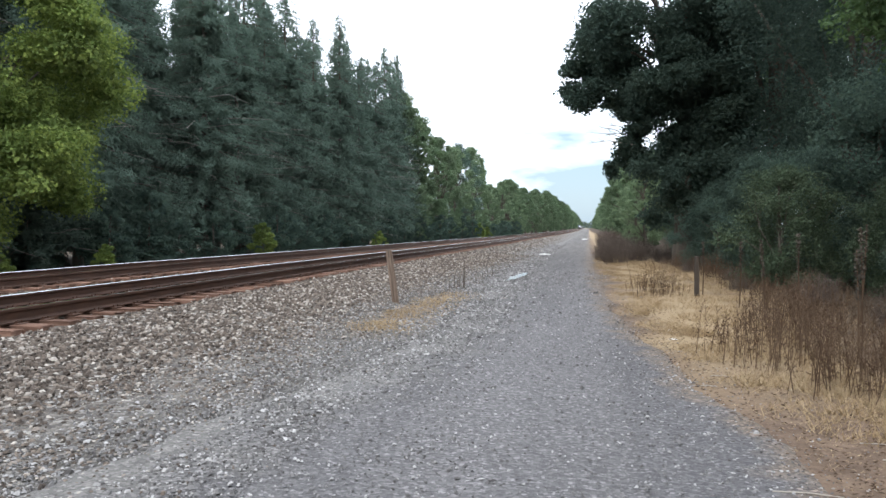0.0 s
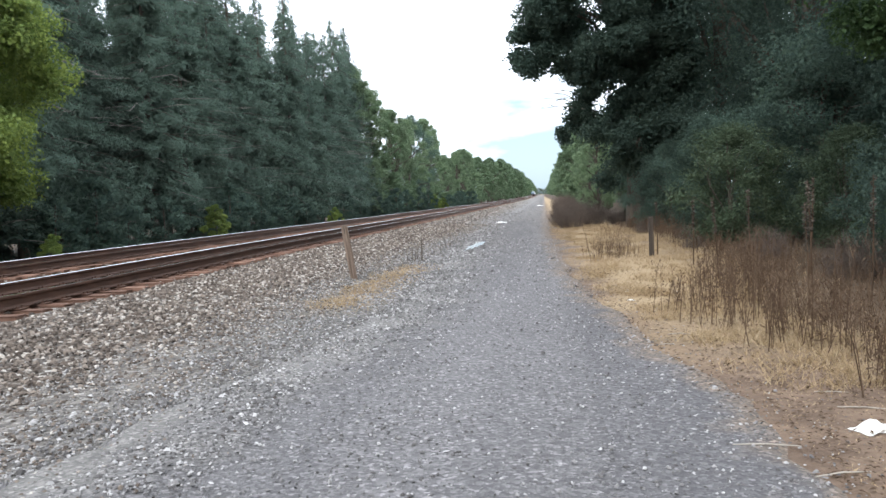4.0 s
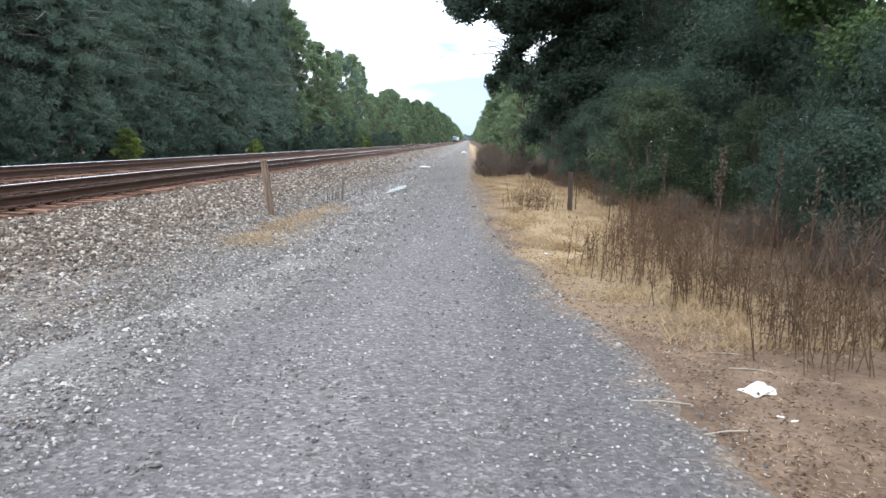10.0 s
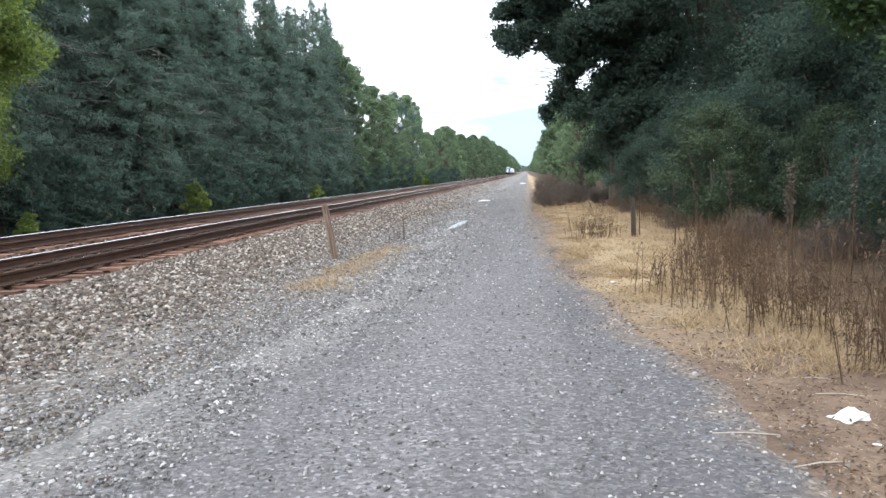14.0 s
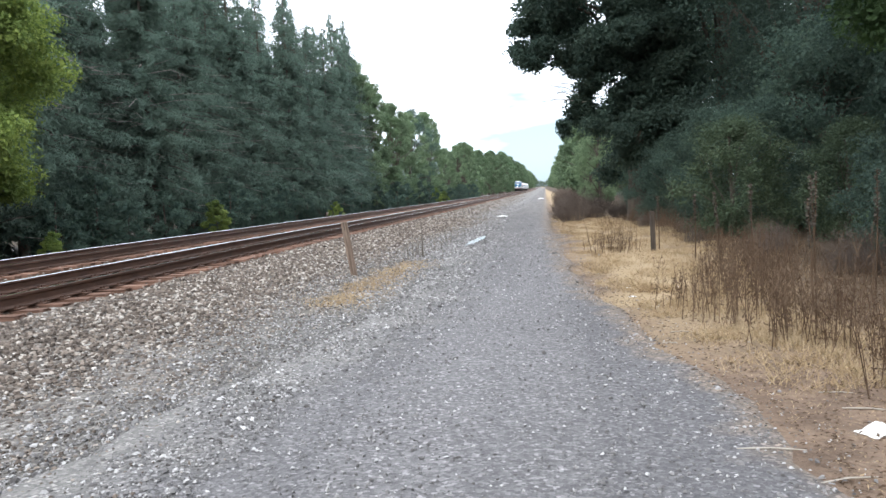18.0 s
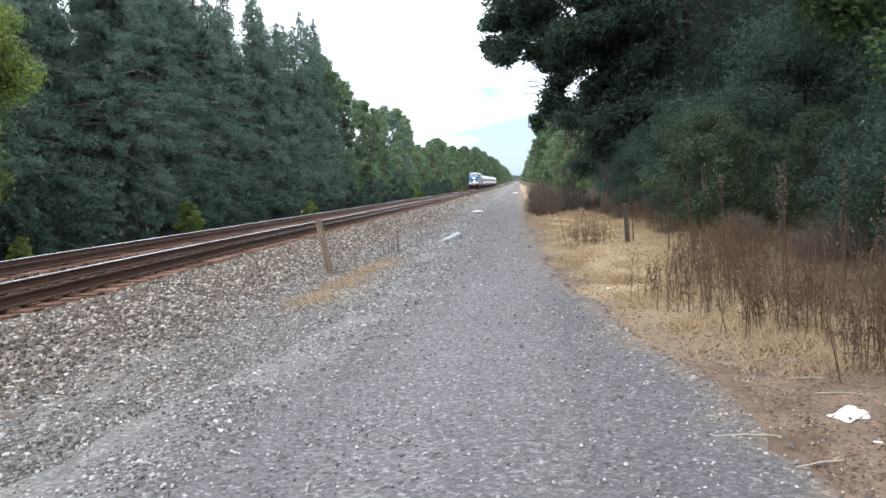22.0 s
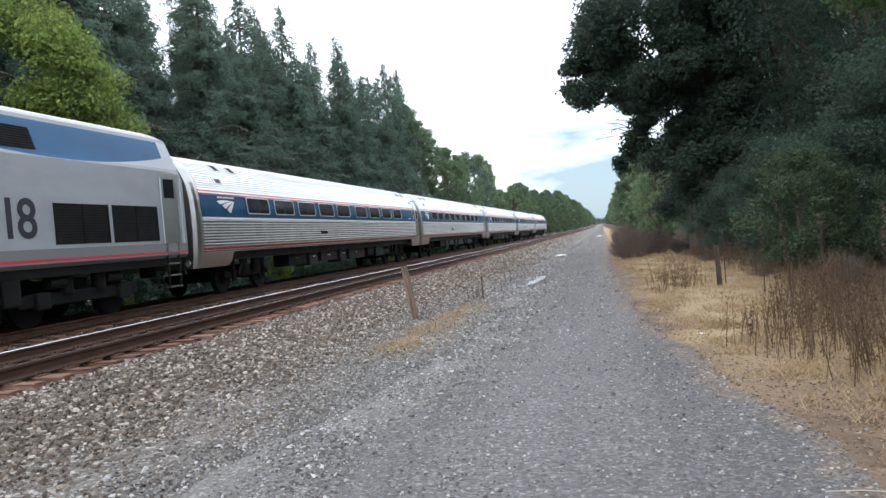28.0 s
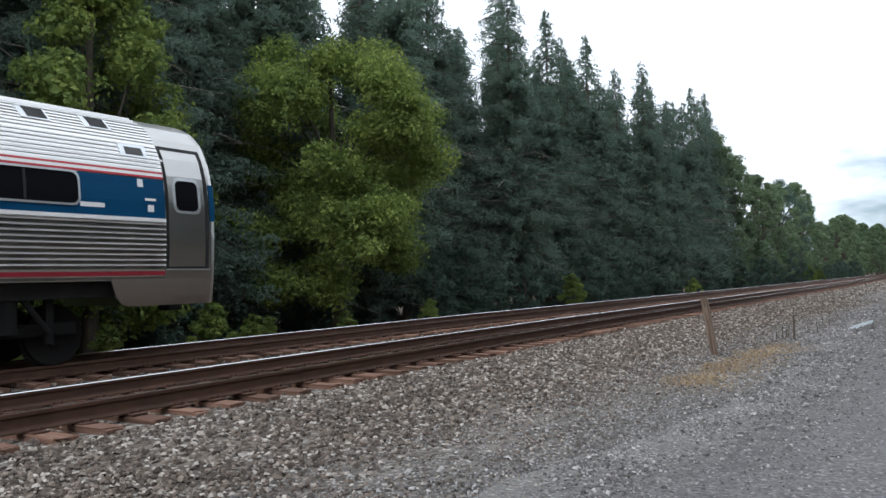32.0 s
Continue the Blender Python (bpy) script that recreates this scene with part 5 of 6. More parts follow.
    for sx in (-0.95, 0.95):
        d = part("ditch_light", cyl(bmesh.new(), 0.15, 0.12, pose(sx, -0.02, 1.74, 90, 0, 0), 18), M["steel_dull"], th)
        part("lamp", cyl(bmesh.new(), 0.085, 0.04, pose(sx, -0.09, 1.74, 90, 0, 0), 18), M["dim_lamp"], d)
        part("step_recess", boxed(sx - 0.2, sx + 0.2, -0.012, 0.03, 1.30, 1.56), M["black"], th)
    part("anticlimber", boxed(-1.3, 1.3, -0.10, 0.25, 1.12, 1.26, bevel=0.03), M["dark_grey"], th)
    pl = extruded([(1.35, 0.22), (1.45, 0.95), (-1.45, 0.95), (-1.35, 0.22)], (-0.12, 0.35), True)
    part("snow_plough", pl, M["dark_grey"], th)
    part("coupler", boxed(-0.17, 0.17, -0.75, 0.1, 0.74, 1.05, bevel=0.05), M["dark_grey"], th)
    for s in (-1, 1):
        part("corner_fairing", boxed(s * 1.37 - 0.13, s * 1.37 + 0.13, 0.8, 2.35, 0.40, 1.26, bevel=0.03), M["grey_skirt"], th)
    X = 1.52

    def plate(name, y0, y1, z0, z1, mat, d=0.012, label="", parent=None):
        return part(name, boxed(X - 0.02, X + d, y0, y1, z0, z1, bevel=0.003), M[mat], parent or th, label)

    def slanted(name, y0, y1, z0, z1, mat, d=0.01, parent=None):
        def xs_(z):
            return float(np.interp(z, (3.48, 3.58, 3.88, 4.18, 4.44), (1.52, 1.48, 1.38, 1.28, 1.18)))
        bm = extruded([(xs_(z0) - 0.03, z0), (xs_(z0) + d, z0), (xs_(3.85) + d, 3.85), (xs_(z1) + d, z1), (xs_(z1) - 0.03, z1)], (y0, y1), True)
        return part(name, bm, M[mat], parent or th)

    def grille(y0, y1, z0, z1, slats, slant=False):
        if slant:
            g = slanted("roof_grille", y0, y1, z0, z1, "black", 0.008)
            for k in range(slats):
                z = z0 + (z1 - z0) * (k + 0.3) / slats
                bm = boxed(-0.015, 0.02, y0, y1, z, z + 0.02)
                bm.transform(Matrix.Translation((float(np.interp(z, (3.48, 3.58, 3.88, 4.18, 4.44), (1.52, 1.48, 1.38, 1.28, 1.18))), 0, 0)))
                part("slat", bm, M["dark_grey"], g)
        else:
            g = plate("side_grille", y0, y1, z0, z1, "black", 0.006, "black slatted air intake")
            for k in range(slats):
                z = z0 + (z1 - z0) * (k + 0.4) / slats
                part("slat", boxed(X, X + 0.024, y0 + 0.02, y1 - 0.02, z, z + 0.018), M["dark_grey"], g)
            for yy in (y0, (y0 + y1) / 2 - 0.012, y1 - 0.025):
                part("grille_bar", boxed(X, X + 0.028, yy, yy + 0.025, z0, z1), M["dark_grey"], g)

    grille(17.72, 19.53, 1.68, 2.55, 15)
    grille(15.78, 17.56, 1.68, 2.55, 15)
    grille(1.94, 2.64, 1.72, 2.35, 11)
    for a, b in ((4.35, 5.2), (5.35, 6.15), (6.3, 7.15), (7.2, 7.95), (8.0, 9.1), (14.4, 15.5)):
        grille(a, b, 3.62, 4.10, 9, True)
    cw = slanted("cab_window", 2.35, 2.95, 3.62, 4.05, "frame", 0.012)
    slanted("pane", 2.41, 2.89, 3.67, 4.0, "dark_glass", 0.018, cw)
    for y0, y1, nm in ((2.95, 3.68, "cab_door"), (19.75, 20.55, "rear_door")):
        d = plate(nm, y0, y1, 1.62, 3.44, "steel_dull", 0.012, "silver side door with hand rails")
        part("handrail", cyl(bmesh.new(), 0.018, 1.7, pose(X + 0.07, y0 - 0.06, 2.45), 8), M["frame"], d)
        part("handrail", cyl(bmesh.new(), 0.018, 1.7, pose(X + 0.07, y1 + 0.06, 2.45), 8), M["frame"], d)
        part("door_window", boxed(X, X + 0.018, y0 + 0.16, y1 - 0.16, 2.78, 3.28), M["dark_glass"], d)
        lad = part("ladder", boxed(X - 0.06, X + 0.0, y0 + 0.12, y0 + 0.16, 0.42, 1.6), M["dark_grey"], th, "grey steel boarding ladder")
        part("side_rail", boxed(X - 0.06, X, y1 - 0.16, y1 - 0.12, 0.42, 1.6), M["dark_grey"], lad)
        for k in range(4):
            part("rung", boxed(X - 0.10, X + 0.02, y0 + 0.12, y1 - 0.12, 0.45 + k * 0.3, 0.49 + k * 0.3), M["steel_dull"], lad)
    logo(th, 5.4, 2.75, 1.15, M["blue_ink"], lambda z: X + 0.006)
    plate("small_hatch", 10.55, 10.8, 1.84, 2.12, "black", 0.012)
    curve = bpy.data.curves.new("fleet_number", "FONT")
    curve.body, curve.size, curve.extrude = "118", 1.12, 0.004
    curve.align_x = "CENTER"
    num = new("fleet_number", curve)
    num.data.materials.append(M["ink"])
    num.parent = th
    num.data.space_character, num.data.offset = 0.84, 0.012
    num.matrix_basis = pose(X + 0.008, 14.55, 1.84, 90, 0, 90)
    # tank, trucks and frame
    part("frame_sill", boxed(-1.4, 1.4, 0.5, 20.6, 1.02, 1.24, bevel=0.02), M["dark_grey"], th)
    part("fuel_tank", extruded([(1.30, 0.42), (1.48, 0.62), (1.50, 1.24), (-1.50, 1.24), (-1.48, 0.62), (-1.30, 0.42)], (6.6, 14.2), True), M["dark_grey"], th)
    for yc in (3.9, 17.0):
        bm = bmesh.new()
        for s in (-1, 1):
            box(bm, s * 1.06 - 0.09, s * 1.06 + 0.09, yc - 2.0, yc + 2.0, 0.42, 0.70, 0.04)
        box(bm, -1.0, 1.0, yc - 0.35, yc + 0.35, 0.5, 0.95, 0.04)
        b = part("bogie", bm, M["dark_grey"], th)
        for s in (-1, 1):
            part("spring", cyl(bmesh.new(), 0.16, 0.42, pose(1.12, yc + s * 0.55, 0.86), 12), M["dark_grey"], b)
            part("brake_cylinder", cyl(bmesh.new(), 0.13, 0.5, pose(1.18, yc + s * 0.95, 0.9, 90, 0, 0), 12), M["dark_grey"], b)
            part("axle_box", boxed(1.08, 1.26, yc + s * 1.37 - 0.2, yc + s * 1.37 + 0.2, 0.36, 0.72, bevel=0.04), M["dark_grey"], b)
            wheel_set(th, yc + s * 1.37, 0.51)
    for yy in (1.6, 14.35):
        part("sand_box", boxed(0.9, 1.4, yy, yy + 0.5, 0.5, 1.1, bevel=0.04), M["dark_grey"], th)
    return th


FULL = (4.1, 6.22, 8.38, 10.54, 13.3, 15.45, 17.6, 19.77, 21.9)
CAFE = FULL[:3] + FULL[5:]
TURNED = (3.1, 5.2, 7.3, 9.4, 11.5, 13.95, 16.1, 18.2, 20.35)
COACHES = [make_coach(CAFE, "stainless steel cafe coach with fewer windows in its blue band")]
COACHES.append(make_coach(FULL, "fluted stainless steel passenger coach with a blue window band"))
COACHES.append(copy_thing(COACHES[1], pose(0, 0, 0)))
COACHES.append(make_coach(TURNED, "fluted stainless steel coach with one entrance door and blue band", False, 1.75))
COACHES.append(copy_thing(COACHES[3], pose(0, 0, 0)))
LOCO = make_loco()


def on_track(y, length):
    """The pose of a car of that length on the far track, its front end at y."""
    a, b = y + 0.15 * length, y + 0.85 * length
    xa, xb, za, zb = line_x(a), line_x(b), line_z(a), line_z(b)
    yaw, pitch = math.degrees(math.atan2(xa - xb, b - a)), math.degrees(math.atan2(zb - za, b - a))
    return pose(TRAIN_X + xa - (xb - xa) * 0.15 / 0.7, y, za - (zb - za) * 0.15 / 0.7, pitch, 0, yaw)


def motions():
    """The train runs along the far track at a steady pace."""
    times = [float(k) for k in range(33)]
    for k, c in enumerate(COACHES):
        walk(c, [(t, on_track(end_y(t) - COACH * k - BODY, BODY)) for t in times])
    walk(LOCO, [(t, on_track(end_y(t) - COACH * 5 + 0.15 - 21.0, 21.0)) for t in times])


# ---- verge: grass, weeds, posts and litter ----
def blades(rng, roots, height, width, lean=0.35):
    """Arrays of thin bent three-cornered blades."""
    n = len(roots)
    a = rng.uniform(0, 2 * np.pi, n)
    h = height * rng.uniform(0.5, 1.3, n)
    tip = roots + np.stack([np.cos(a) * h * lean * rng.uniform(0, 2, n), np.sin(a) * h * lean * rng.uniform(0, 2, n), h], -1)
    b = rng.uniform(0, 2 * np.pi, n)
    s = np.stack([np.cos(b), np.sin(b), 0 * b], -1) * width * 0.5
    v = np.stack([roots - s, roots + s, tip], 1).reshape(-1, 3)
    return v, np.arange(3 * n).reshape(n, 3)


WEED_Y = (4.5, 5.2, 6.0, 6.8, 7.3, 7.9, 9.4, 10.6, 12, 14, 17, 22, 27, 30)
WEED_X = (9.9, 9.6, 9.75, 9.65, 9.4, 9.15, 9.05, 9.35, 9.75, 10.1, 10.3, 10.4, 10.2, 9.3)


def verge_z(x):
    return np.interp(x, (8.4, 9.5, 11.5), (-0.39, -0.36, -0.3))


def dry_grass():
    rng = np.random.default_rng(17)
    tufts = []
    n = 5200
    y = 5.6 + 34 * rng.uniform(0, 1, n) ** 1.35
    x0, x1 = np.interp(y, ROAD_Y, ROAD_R) + 0.12, np.interp(y, WEED_Y, WEED_X) + 0.9
    x = x0 + (x1 - x0) * rng.uniform(0, 1, n)
    patch = np.array([noise.noise((a * 1.3, b * 0.9, 5.0)) for a, b in zip(x, y)])
    ok = (patch > -0.22 + 0.18 * rng.uniform(0, 1, n)) & (rng.uniform(0, 1, n) < np.interp(y, (5.6, 7.5), (0.25, 1))) & (x > x0 + 0.25 * rng.uniform(0, 1, n) * np.interp(y, (6, 9), (3.0, 1)))
    x, y = x[ok], y[ok]
    tufts.append(np.stack([x, y, verge_z(x)], -1))
    n = 330
    y = rng.uniform(10.3, 16.8, n)
    x = 4.65 + rng.normal(0, 0.27, n) + 0.06 * (y - 13)
    tufts.append(np.stack([x, y, 0 * x - 0.385], -1))
    t = np.concatenate(tufts)
    k = 14
    roots = np.repeat(t, k, 0) + rng.normal(0, 0.07, (len(t) * k, 3)) * (1, 1, 0)
    v, f = blades(rng, roots, 0.05 + 0.02 * (roots[:, 0] > 7), 0.010, 1.3)
    ob = new("dry_grass", mesh_from("dry_grass", v, f, [M["straw"]]))
    tagged(ob, "matted dry straw-coloured grass along the road edge", "grass", kind="stuff")


def stalk_arrays(rng, x, y, z, h, twigs=5, thick=0.006, sway=0.09):
    lean = rng.normal(0, sway, 2) * h
    pts = [(x, y, z - 0.05), (x + lean[0] * 0.4, y + lean[1] * 0.4, z + h * 0.5), (x + lean[0], y + lean[1], z + h)]
    pcs = [tube(pts, [thick, thick * 0.8, thick * 0.3], 3)]
    for q in range(twigs):
        t = rng.uniform(0.35, 0.95)
        b = Vector((x + lean[0] * t, y + lean[1] * t, z + h * t))
        a = rng.uniform(0, 2 * np.pi)
        l = h * rng.uniform(0.08, 0.26)
        pcs.append(tube([b, b + Vector((math.cos(a) * l * 0.6, math.sin(a) * l * 0.6, l * 0.8))], [thick * 0.5, thick * 0.25], 3))
    return pcs


def dead_weeds():
    rng = np.random.default_rng(23)
    pcs, tips = [], []

    def cluster(x, y, tall, n, wide, lean=0.11):
        z = float(verge_z(x))
        for q in range(n):
            h = tall * rng.uniform(0.5, 1.1)
            sx, sy = x + rng.normal(0, wide), y + rng.normal(0, wide)
            pcs.extend(stalk_arrays(rng, sx, sy, z, h, 6, rng.uniform(0.003, 0.006), lean))
            k = rng.integers(9, 21)
            tips.append(np.stack([sx + rng.normal(0, 0.032, k), sy + rng.normal(0, 0.032, k), z + h * rng.uniform(0.15, 1.03, k)], -1))

    # open stand at the near end, thickening towards the shrubs
    for k in range(56):
        y = 5.0 + 6.6 * rng.uniform() ** 1.15
        x = float(np.interp(y, WEED_Y, WEED_X)) + rng.gamma(1.15, 0.75)
        if x < 12.4:
            cluster(x, y, rng.uniform(0.42, 0.82) * float(np.interp(x, (9, 10.3, 12), (0.78, 1.05, 1.2))), rng.integers(3, 8), 0.10)
    # low brown tangle along the foot of the shrubs
    for k in range(80):
        y = 10.5 + 18 * rng.uniform() ** 1.2
        x = float(np.interp(y, WEED_Y, WEED_X)) + 0.35 + rng.gamma(1.2, 0.6)
        if x < 12.6:
            cluster(x, y, rng.uniform(0.35, 0.75), rng.integers(4, 9), 0.14)
    # single clumps in the straw
    for x, y, tall, n, wide in ((8.95, 16.8, 0.82, 22, 0.24), (9.15, 17.2, 0.55, 26, 0.30), (8.8, 17.4, 0.4, 20, 0.28), (9.0, 9.3, 0.62, 12, 0.13), (9.1, 8.4, 0.6, 9, 0.10), (9.5, 7.3, 0.72, 12, 0.14), (9.85, 6.9, 0.85, 14, 0.16), (9.3, 8.0, 0.7, 9, 0.12), (10.2, 6.3, 1.0, 16, 0.2), (10.5, 5.8, 1.05, 16, 0.2), (9.55, 5.4, 0.8, 2, 0.03), (9.9, 5.3, 0.7, 4, 0.10), (10.2, 5.2, 0.9, 8, 0.14)):
        cluster(x, y, tall, n, wide, 0.2)
    v, f = join_arrays(pcs)
    ob = new("dead_weeds", mesh_from("dead_weeds", v, f, [M["weed"]]))
    tagged(ob, "open stand of tall withered brown weed stalks", "weeds", kind="stuff")
    v, f = leaves(rng, np.concatenate(tips), 0.045, 0.24, 0.2)
    ob = new("weed_seed_heads", mesh_from("weed_seed_heads", v, f, [M["weed"]]))
    tagged(ob, "dry seed heads and curled leaves on the weed stalks", "weeds", kind="stuff")
    # straw at their feet, and a darker mat behind
    for n, a, b, h, mat, name in ((7600, -0.1, 1.0, 0.12, "straw", "weed_undergrowth"), (5600, 0.9, 0.9, 0.22, "weed", "brown_undergrowth")):
        y = 5.6 + 26 * rng.uniform(0, 1, n) ** 1.4
        x = np.interp(y, WEED_Y, WEED_X) + a + np.abs(rng.normal(0, b, n))
        v, f = blades(rng, np.stack([x, y, verge_z(x)], -1), h, 0.008, 0.9)
        ob = new(name, mesh_from(name, v, f, [M[mat]]))
        tagged(ob, "matted dead grass between the weeds" if mat == "straw" else "brown tangle of fallen stalks below the shrubs", "weeds", kind="stuff")


def mullein(x, y, h):
    """One tall dried flower spike."""
    rng = np.random.default_rng(int(x * 100 + y * 10))
    th = tagged(empty("dried_flower_spike", pose(x, y, -0.34, rng.uniform(-5, 5), rng.uniform(-5, 5), 0)), "tall dark withered flower spike among the weeds", "dead plant", "dried flower spikes")
    v, f = tube([(0, 0, -0.03), (0.01, 0, h * 0.5), (0.0, 0.01, h)], [0.012, 0.010, 0.004], 6)
    hold(new("stem", mesh_from("stem", v, f, [M["weed"]], True)), th)
    k = 130
    a = rng.uniform(0, 2 * np.pi, k)
    r = 0.028 * rng.uniform(0.5, 1.1, k)
    p = np.stack([np.cos(a) * r, np.sin(a) * r, h * rng.uniform(0.55, 1.0, k)], -1)
    v, f = leaves(rng, p, 0.035, 0.8, 0.3)
    hold(new("seed_head", mesh_from("seed_head", v, f, [M["bark"]])), th)


def leaf_litter():
    rng = np.random.default_rng(29)
    n = 5500
    y = np.where(rng.uniform(0, 1, n) < 0.2, rng.uniform(-5, 2.8, n), 2.8 + 12 * rng.uniform(0, 1, n) ** 1.6)
    x = np.interp(y, ROAD_Y, ROAD_R) - 0.15 + np.abs(rng.normal(0, 1.0, n))
    p = np.stack([x, y, np.interp(x, (8.4, 9.0, 11.5), (-0.37, -0.365, -0.295)) + 0.006], -1)
    v, f = leaves(rng, p, 0.032, 0.4, 4.0)
    ob = new("leaf_litter", mesh_from("leaf_litter", v, f, [M["weed"]]))
    tagged(ob, "brown fallen leaves and plant scraps on the dirt verge", "leaf litter", kind="stuff")
    n = 3000
    y = np.where(rng.uniform(0, 1, n) < 0.2, rng.uniform(-5, 2.8, n), 2.8 + 9 * rng.uniform(0, 1, n) ** 1.4)
    x = np.interp(y, ROAD_Y, ROAD_R) - 0.05 + np.abs(rng.normal(0, 1.0, n))
    p = np.stack([x, y, np.interp(x, (8.4, 9.0, 11.5), (-0.37, -0.365, -0.295)) + 0.008], -1)
    v, f = leaves(rng, p, 0.045, 0.09, 6.0)
    ob = new("straw_litter", mesh_from("straw_litter", v, f, [M["straw"]]))
    tagged(ob, "broken bits of dry straw on the dirt verge", "leaf litter", kind="stuff")


dry_grass()
dead_weeds()
leaf_litter()
for x, y, h in ((10.2, 12.5, 1.25), (10.6, 12.2, 1.35), (10.9, 10.4, 1.45), (11.3, 9.6, 1.5), (10.4, 9.0, 1.2), (11.0, 8.0, 1.3), (10.2, 14.5, 1.2), (9.9, 16.8, 1.15), (11.4, 12.0, 1.5)):
    mullein(x, y, h)


def stalk_clump(x, y, h, n):
    rng = np.random.default_rng(int(y * 10))
    pcs = []
    for k in range(n):
        pcs += stalk_arrays(rng, rng.normal(0, 0.07), rng.normal(0, 0.1), 0, h * rng.uniform(0.6, 1.0), 1, 0.013)
    v, f = join_arrays(pcs)
    th = new("dead_weed_clump", mesh_from("dead_weed_clump", v, f, [M["bark"]]))
    th.matrix_world = pose(x, y, -0.37)
    tagged(th, "dark dead weed stalks standing in the ballast", "dead plant", "stalks by the road")


for x, y, h, n in ((4.61, 17.9, 0.85, 2), (4.34, 18.0, 0.40, 4), (4.28, 18.8, 0.35, 2), (4.64, 22.4, 0.5, 2), (4.85, 19.6, 0.3, 1)):
    stalk_clump(x, y, h, n)


def wooden_post(x, y, z, w, d, h, lean_x, lean_y, label, wood="post"):
    th = tagged(empty("wooden_post", pose(x, y, z, lean_y, lean_x, 12)), label, "post")
    bm = boxed(-w / 2, w / 2, -d / 2, d / 2, -0.2, h, bevel=0.012)
    bmesh.ops.subdivide_edges(bm, edges=[e for e in bm.edges if e.calc_length() > 0.5], cuts=6)
    rng = random.Random(int(h * 100))
    for v in bm.verts:
        v.co.x += rng.uniform(-0.005, 0.005)
        v.co.y += rng.uniform(-0.005, 0.005)
    part("shaft", bm, M[wood], th)
    part("cap_split", boxed(-w * 0.08, w * 0.02, -d / 2 - 0.001, d / 2 + 0.001, h - 0.16, h + 0.004), M["bark"], th)
    return th


wooden_post(3.84, 14.34, -0.38, 0.125, 0.125, 1.04, -8, 0, "leaning weathered square wooden post in the ballast")
wooden_post(9.75, 16.6, -0.36, 0.085, 0.085, 0.86, -1, 1, "short dark weathered wooden fence post among the weeds", "old_post")

m = Nodes("puddle_water", 0.16)
m.color((0.05, 0.048, 0.045))
m.bump(m.noise(3, 3), 0.05, 0.005)
M["water"] = m.mat


def puddle(x, y, rx, ry, seed):
    rng = random.Random(seed)
    bm = bmesh.new()
    vs = []
    for k in range(48):
        a = 2 * math.pi * k / 48
        q = 1 + 0.75 * noise.noise((math.cos(a) * 2.9, math.sin(a) * 2.9, seed))
        vs.append(bm.verts.new((x + rx * q * math.cos(a) + 0.06 * (ry * math.sin(a)), y + ry * q * math.sin(a), 0)))
    bm.faces.new(vs)
    me = bpy.data.meshes.new("puddle")
    bm.to_mesh(me)
    bm.free()
    me.materials.append(M["water"])
    ob = new("puddle", me)
    ob.location.z = -0.345
    tagged(ob, "shallow rain puddle on the gravel road", "puddle")


puddle(5.52, 22.4, 0.14, 1.7, 4)


def crumpled(name, x, y, w, d, h, mat, label, category, seed, turn=0):
    """A creased sheet of litter, folded up in the middle."""
    rng = np.random.default_rng(seed)
    n = 9
    g = np.linspace(-0.5, 0.5, n)
    gx, gy = np.meshgrid(g, g)
    z = h * (0.25 + 0.75 * rng.uniform(0, 1, (n, n))) * np.clip(1.15 - 2.0 * np.hypot(gx, gy), 0.05, 1)
    jx, jy = rng.normal(0, 0.04, (2, n, n))
    ragged = 1 - 0.25 * rng.uniform(0, 1, (n, n)) * (np.hypot(gx, gy) > 0.42)
    v = np.stack([(gx + jx) * w * ragged, (gy + jy) * d * ragged, z], -1).reshape(-1, 3)
    i = np.arange(n * n).reshape(n, n)
    f = np.stack([i[:-1, :-1], i[:-1, 1:], i[1:, 1:], i[1:, :-1]], -1).reshape(-1, 4)
    ob = new(name, mesh_from(name, v, f, [mat]))
    ob.matrix_world = pose(x, y, -0.375, 0, 0, turn)
    return tagged(ob, label, category, "litter by the road")


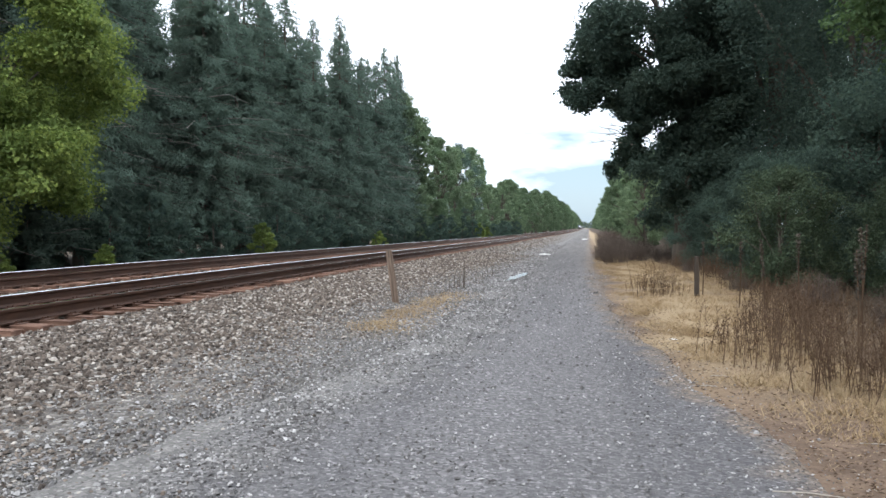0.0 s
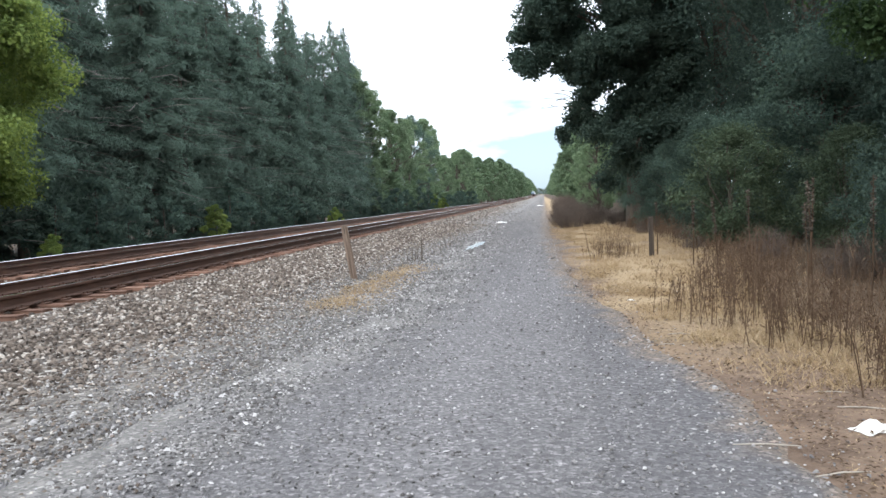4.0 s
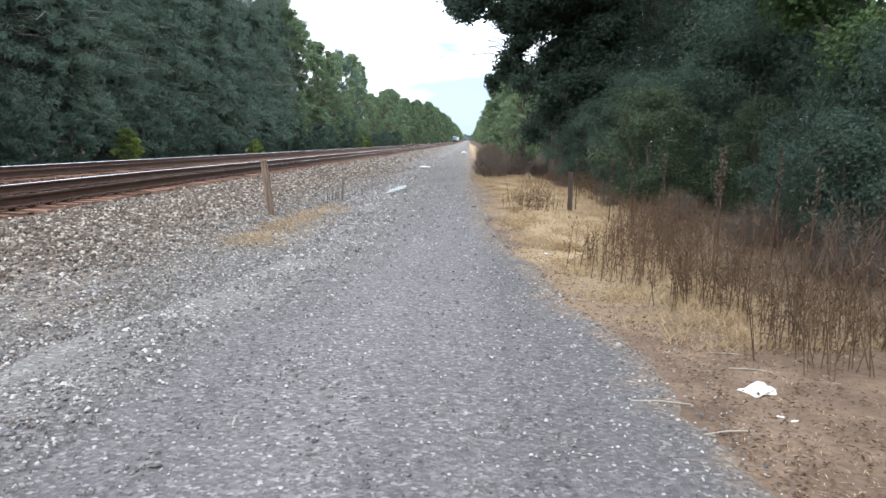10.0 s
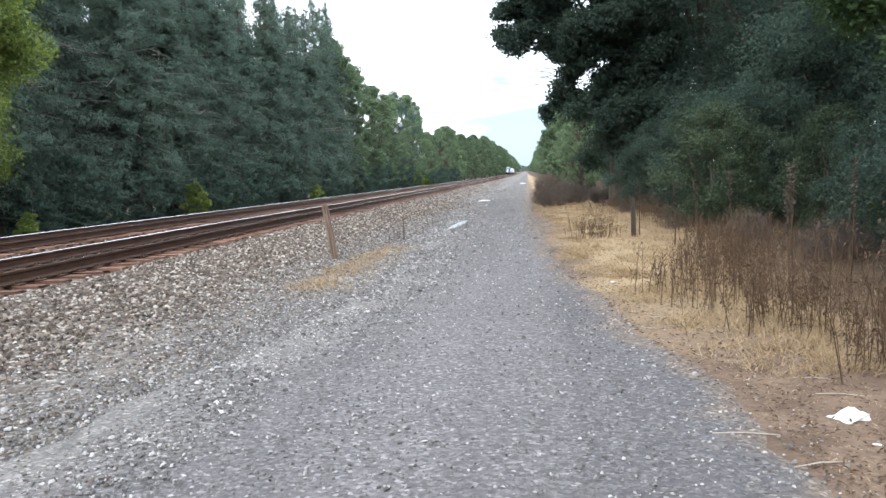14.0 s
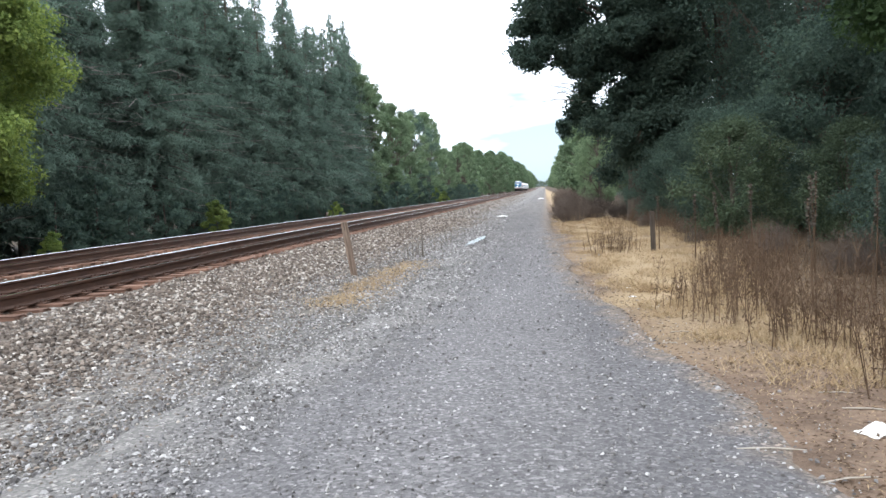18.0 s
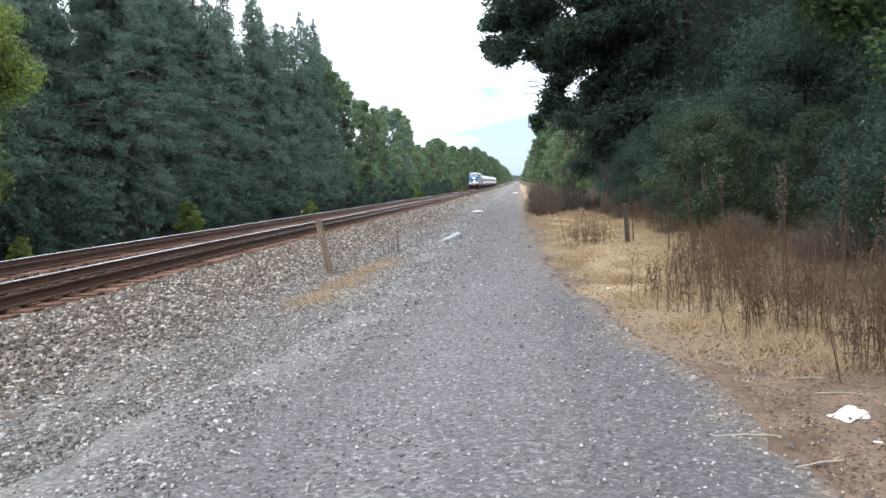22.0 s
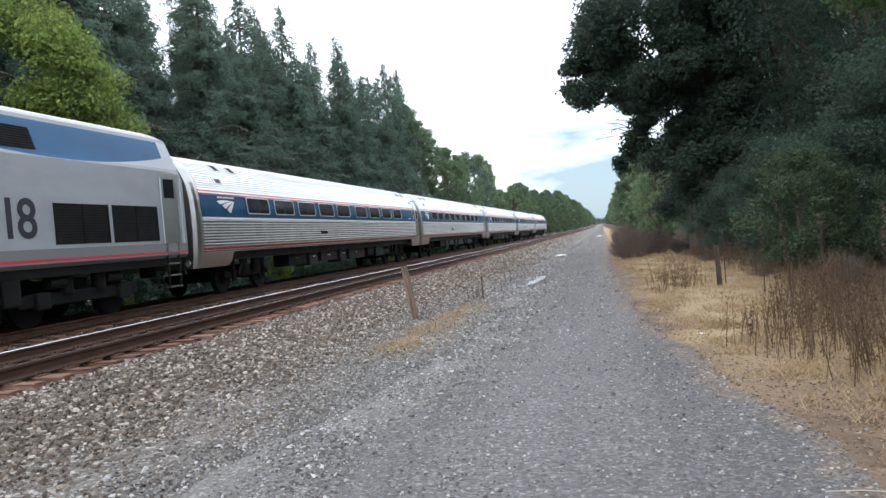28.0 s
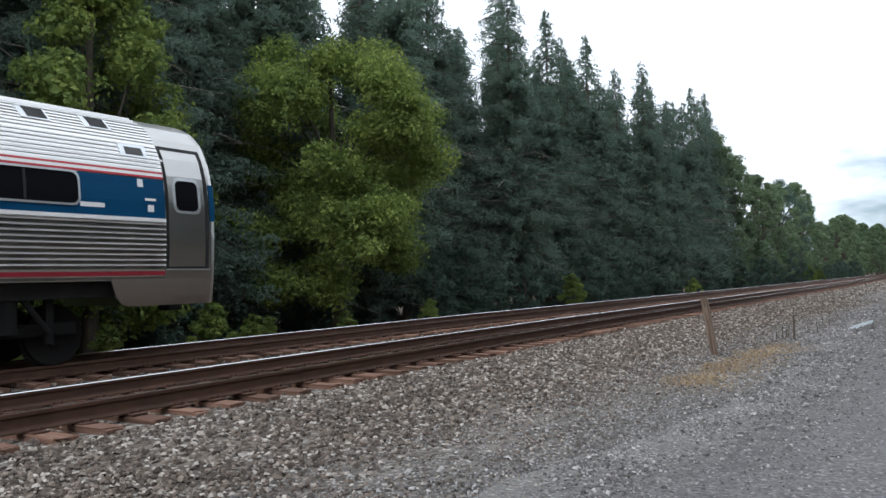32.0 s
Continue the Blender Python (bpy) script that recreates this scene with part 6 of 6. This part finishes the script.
crumpled("paper_scrap", 9.34, 4.74, 0.22, 0.17, 0.085, M["paper"], "crumpled white paper sheet lying on the dirt", "litter", 1, 20)
crumpled("plastic_wrapper", 9.72, 4.62, 0.18, 0.05, 0.015, M["blue_plastic"], "flattened blue plastic wrapper on the dirt", "litter", 2, 10)
crumpled("paper_scrap", 9.52, 3.95, 0.14, 0.07, 0.02, M["paper"], "small scrap of white paper on the dirt", "litter", 3, 50)
for k, (x, y, q) in enumerate(((5.5, 15.5, 0.16), (9.41, 19.3, 0.3), (10.06, 10.0, 0.16), (9.3, 6.76, 0.14), (9.3, 4.31, 0.06), (5.34, 40.9, 0.7), (7.3, 92.0, 1.0), (10.0, 6.0, 0.16), (9.9, 5.7, 0.1), (8.78, 9.5, 0.09), (10.2, 5.2, 0.15), (10.05, 4.8, 0.08), (9.8, 4.3, 0.07), (9.0, 6.2, 0.05), (8.7, 5.4, 0.04), (10.4, 5.6, 0.13), (9.5, 7.2, 0.07), (2.8, 4.5, 0.07), (9.2, 6.45, 0.10), (9.75, 6.7, 0.12), (9.95, 6.2, 0.13), (9.85, 5.45, 0.14), (9.85, 5.1, 0.12), (9.5, 4.85, 0.07), (9.7, 4.3, 0.06), (9.35, 4.25, 0.07), (9.55, 4.0, 0.09), (9.4, 3.75, 0.05), (9.3, 11.2, 0.12), (8.6, 10.4, 0.12), (8.65, 11.3, 0.08))):
    crumpled("paper_scrap", x, y, q, q * 0.5, q * 0.12, M["paper"], "scrap of white litter on the ground", "litter", 10 + k, k * 37)
for k, (x, y, l, a) in enumerate(((8.78, 7.84, 0.2, -4), (8.58, 7.32, 0.14, -6), (9.42, 5.55, 0.26, -12), (9.46, 5.16, 0.32, -14), (8.66, 4.44, 0.36, -5), (9.2, 6.8, 0.15, 5), (10.3, 5.9, 0.3, 20), (9.9, 4.9, 0.2, -30), (8.9, 4.0, 0.3, 15))):
    v, f = tube([(-l / 2, 0, 0.008), (0, 0.012, 0.012), (l / 2, 0, 0.008)], [0.004, 0.0055, 0.003], 5)
    ob = new("bleached_stick", mesh_from("bleached_stick", v, f, [M["bleached"]], True))
    ob.matrix_world = pose(x, y, -0.368, 0, 0, a)
    tagged(ob, "pale bleached stick lying on the dirt", "stick", "sticks on the verge")

motions()
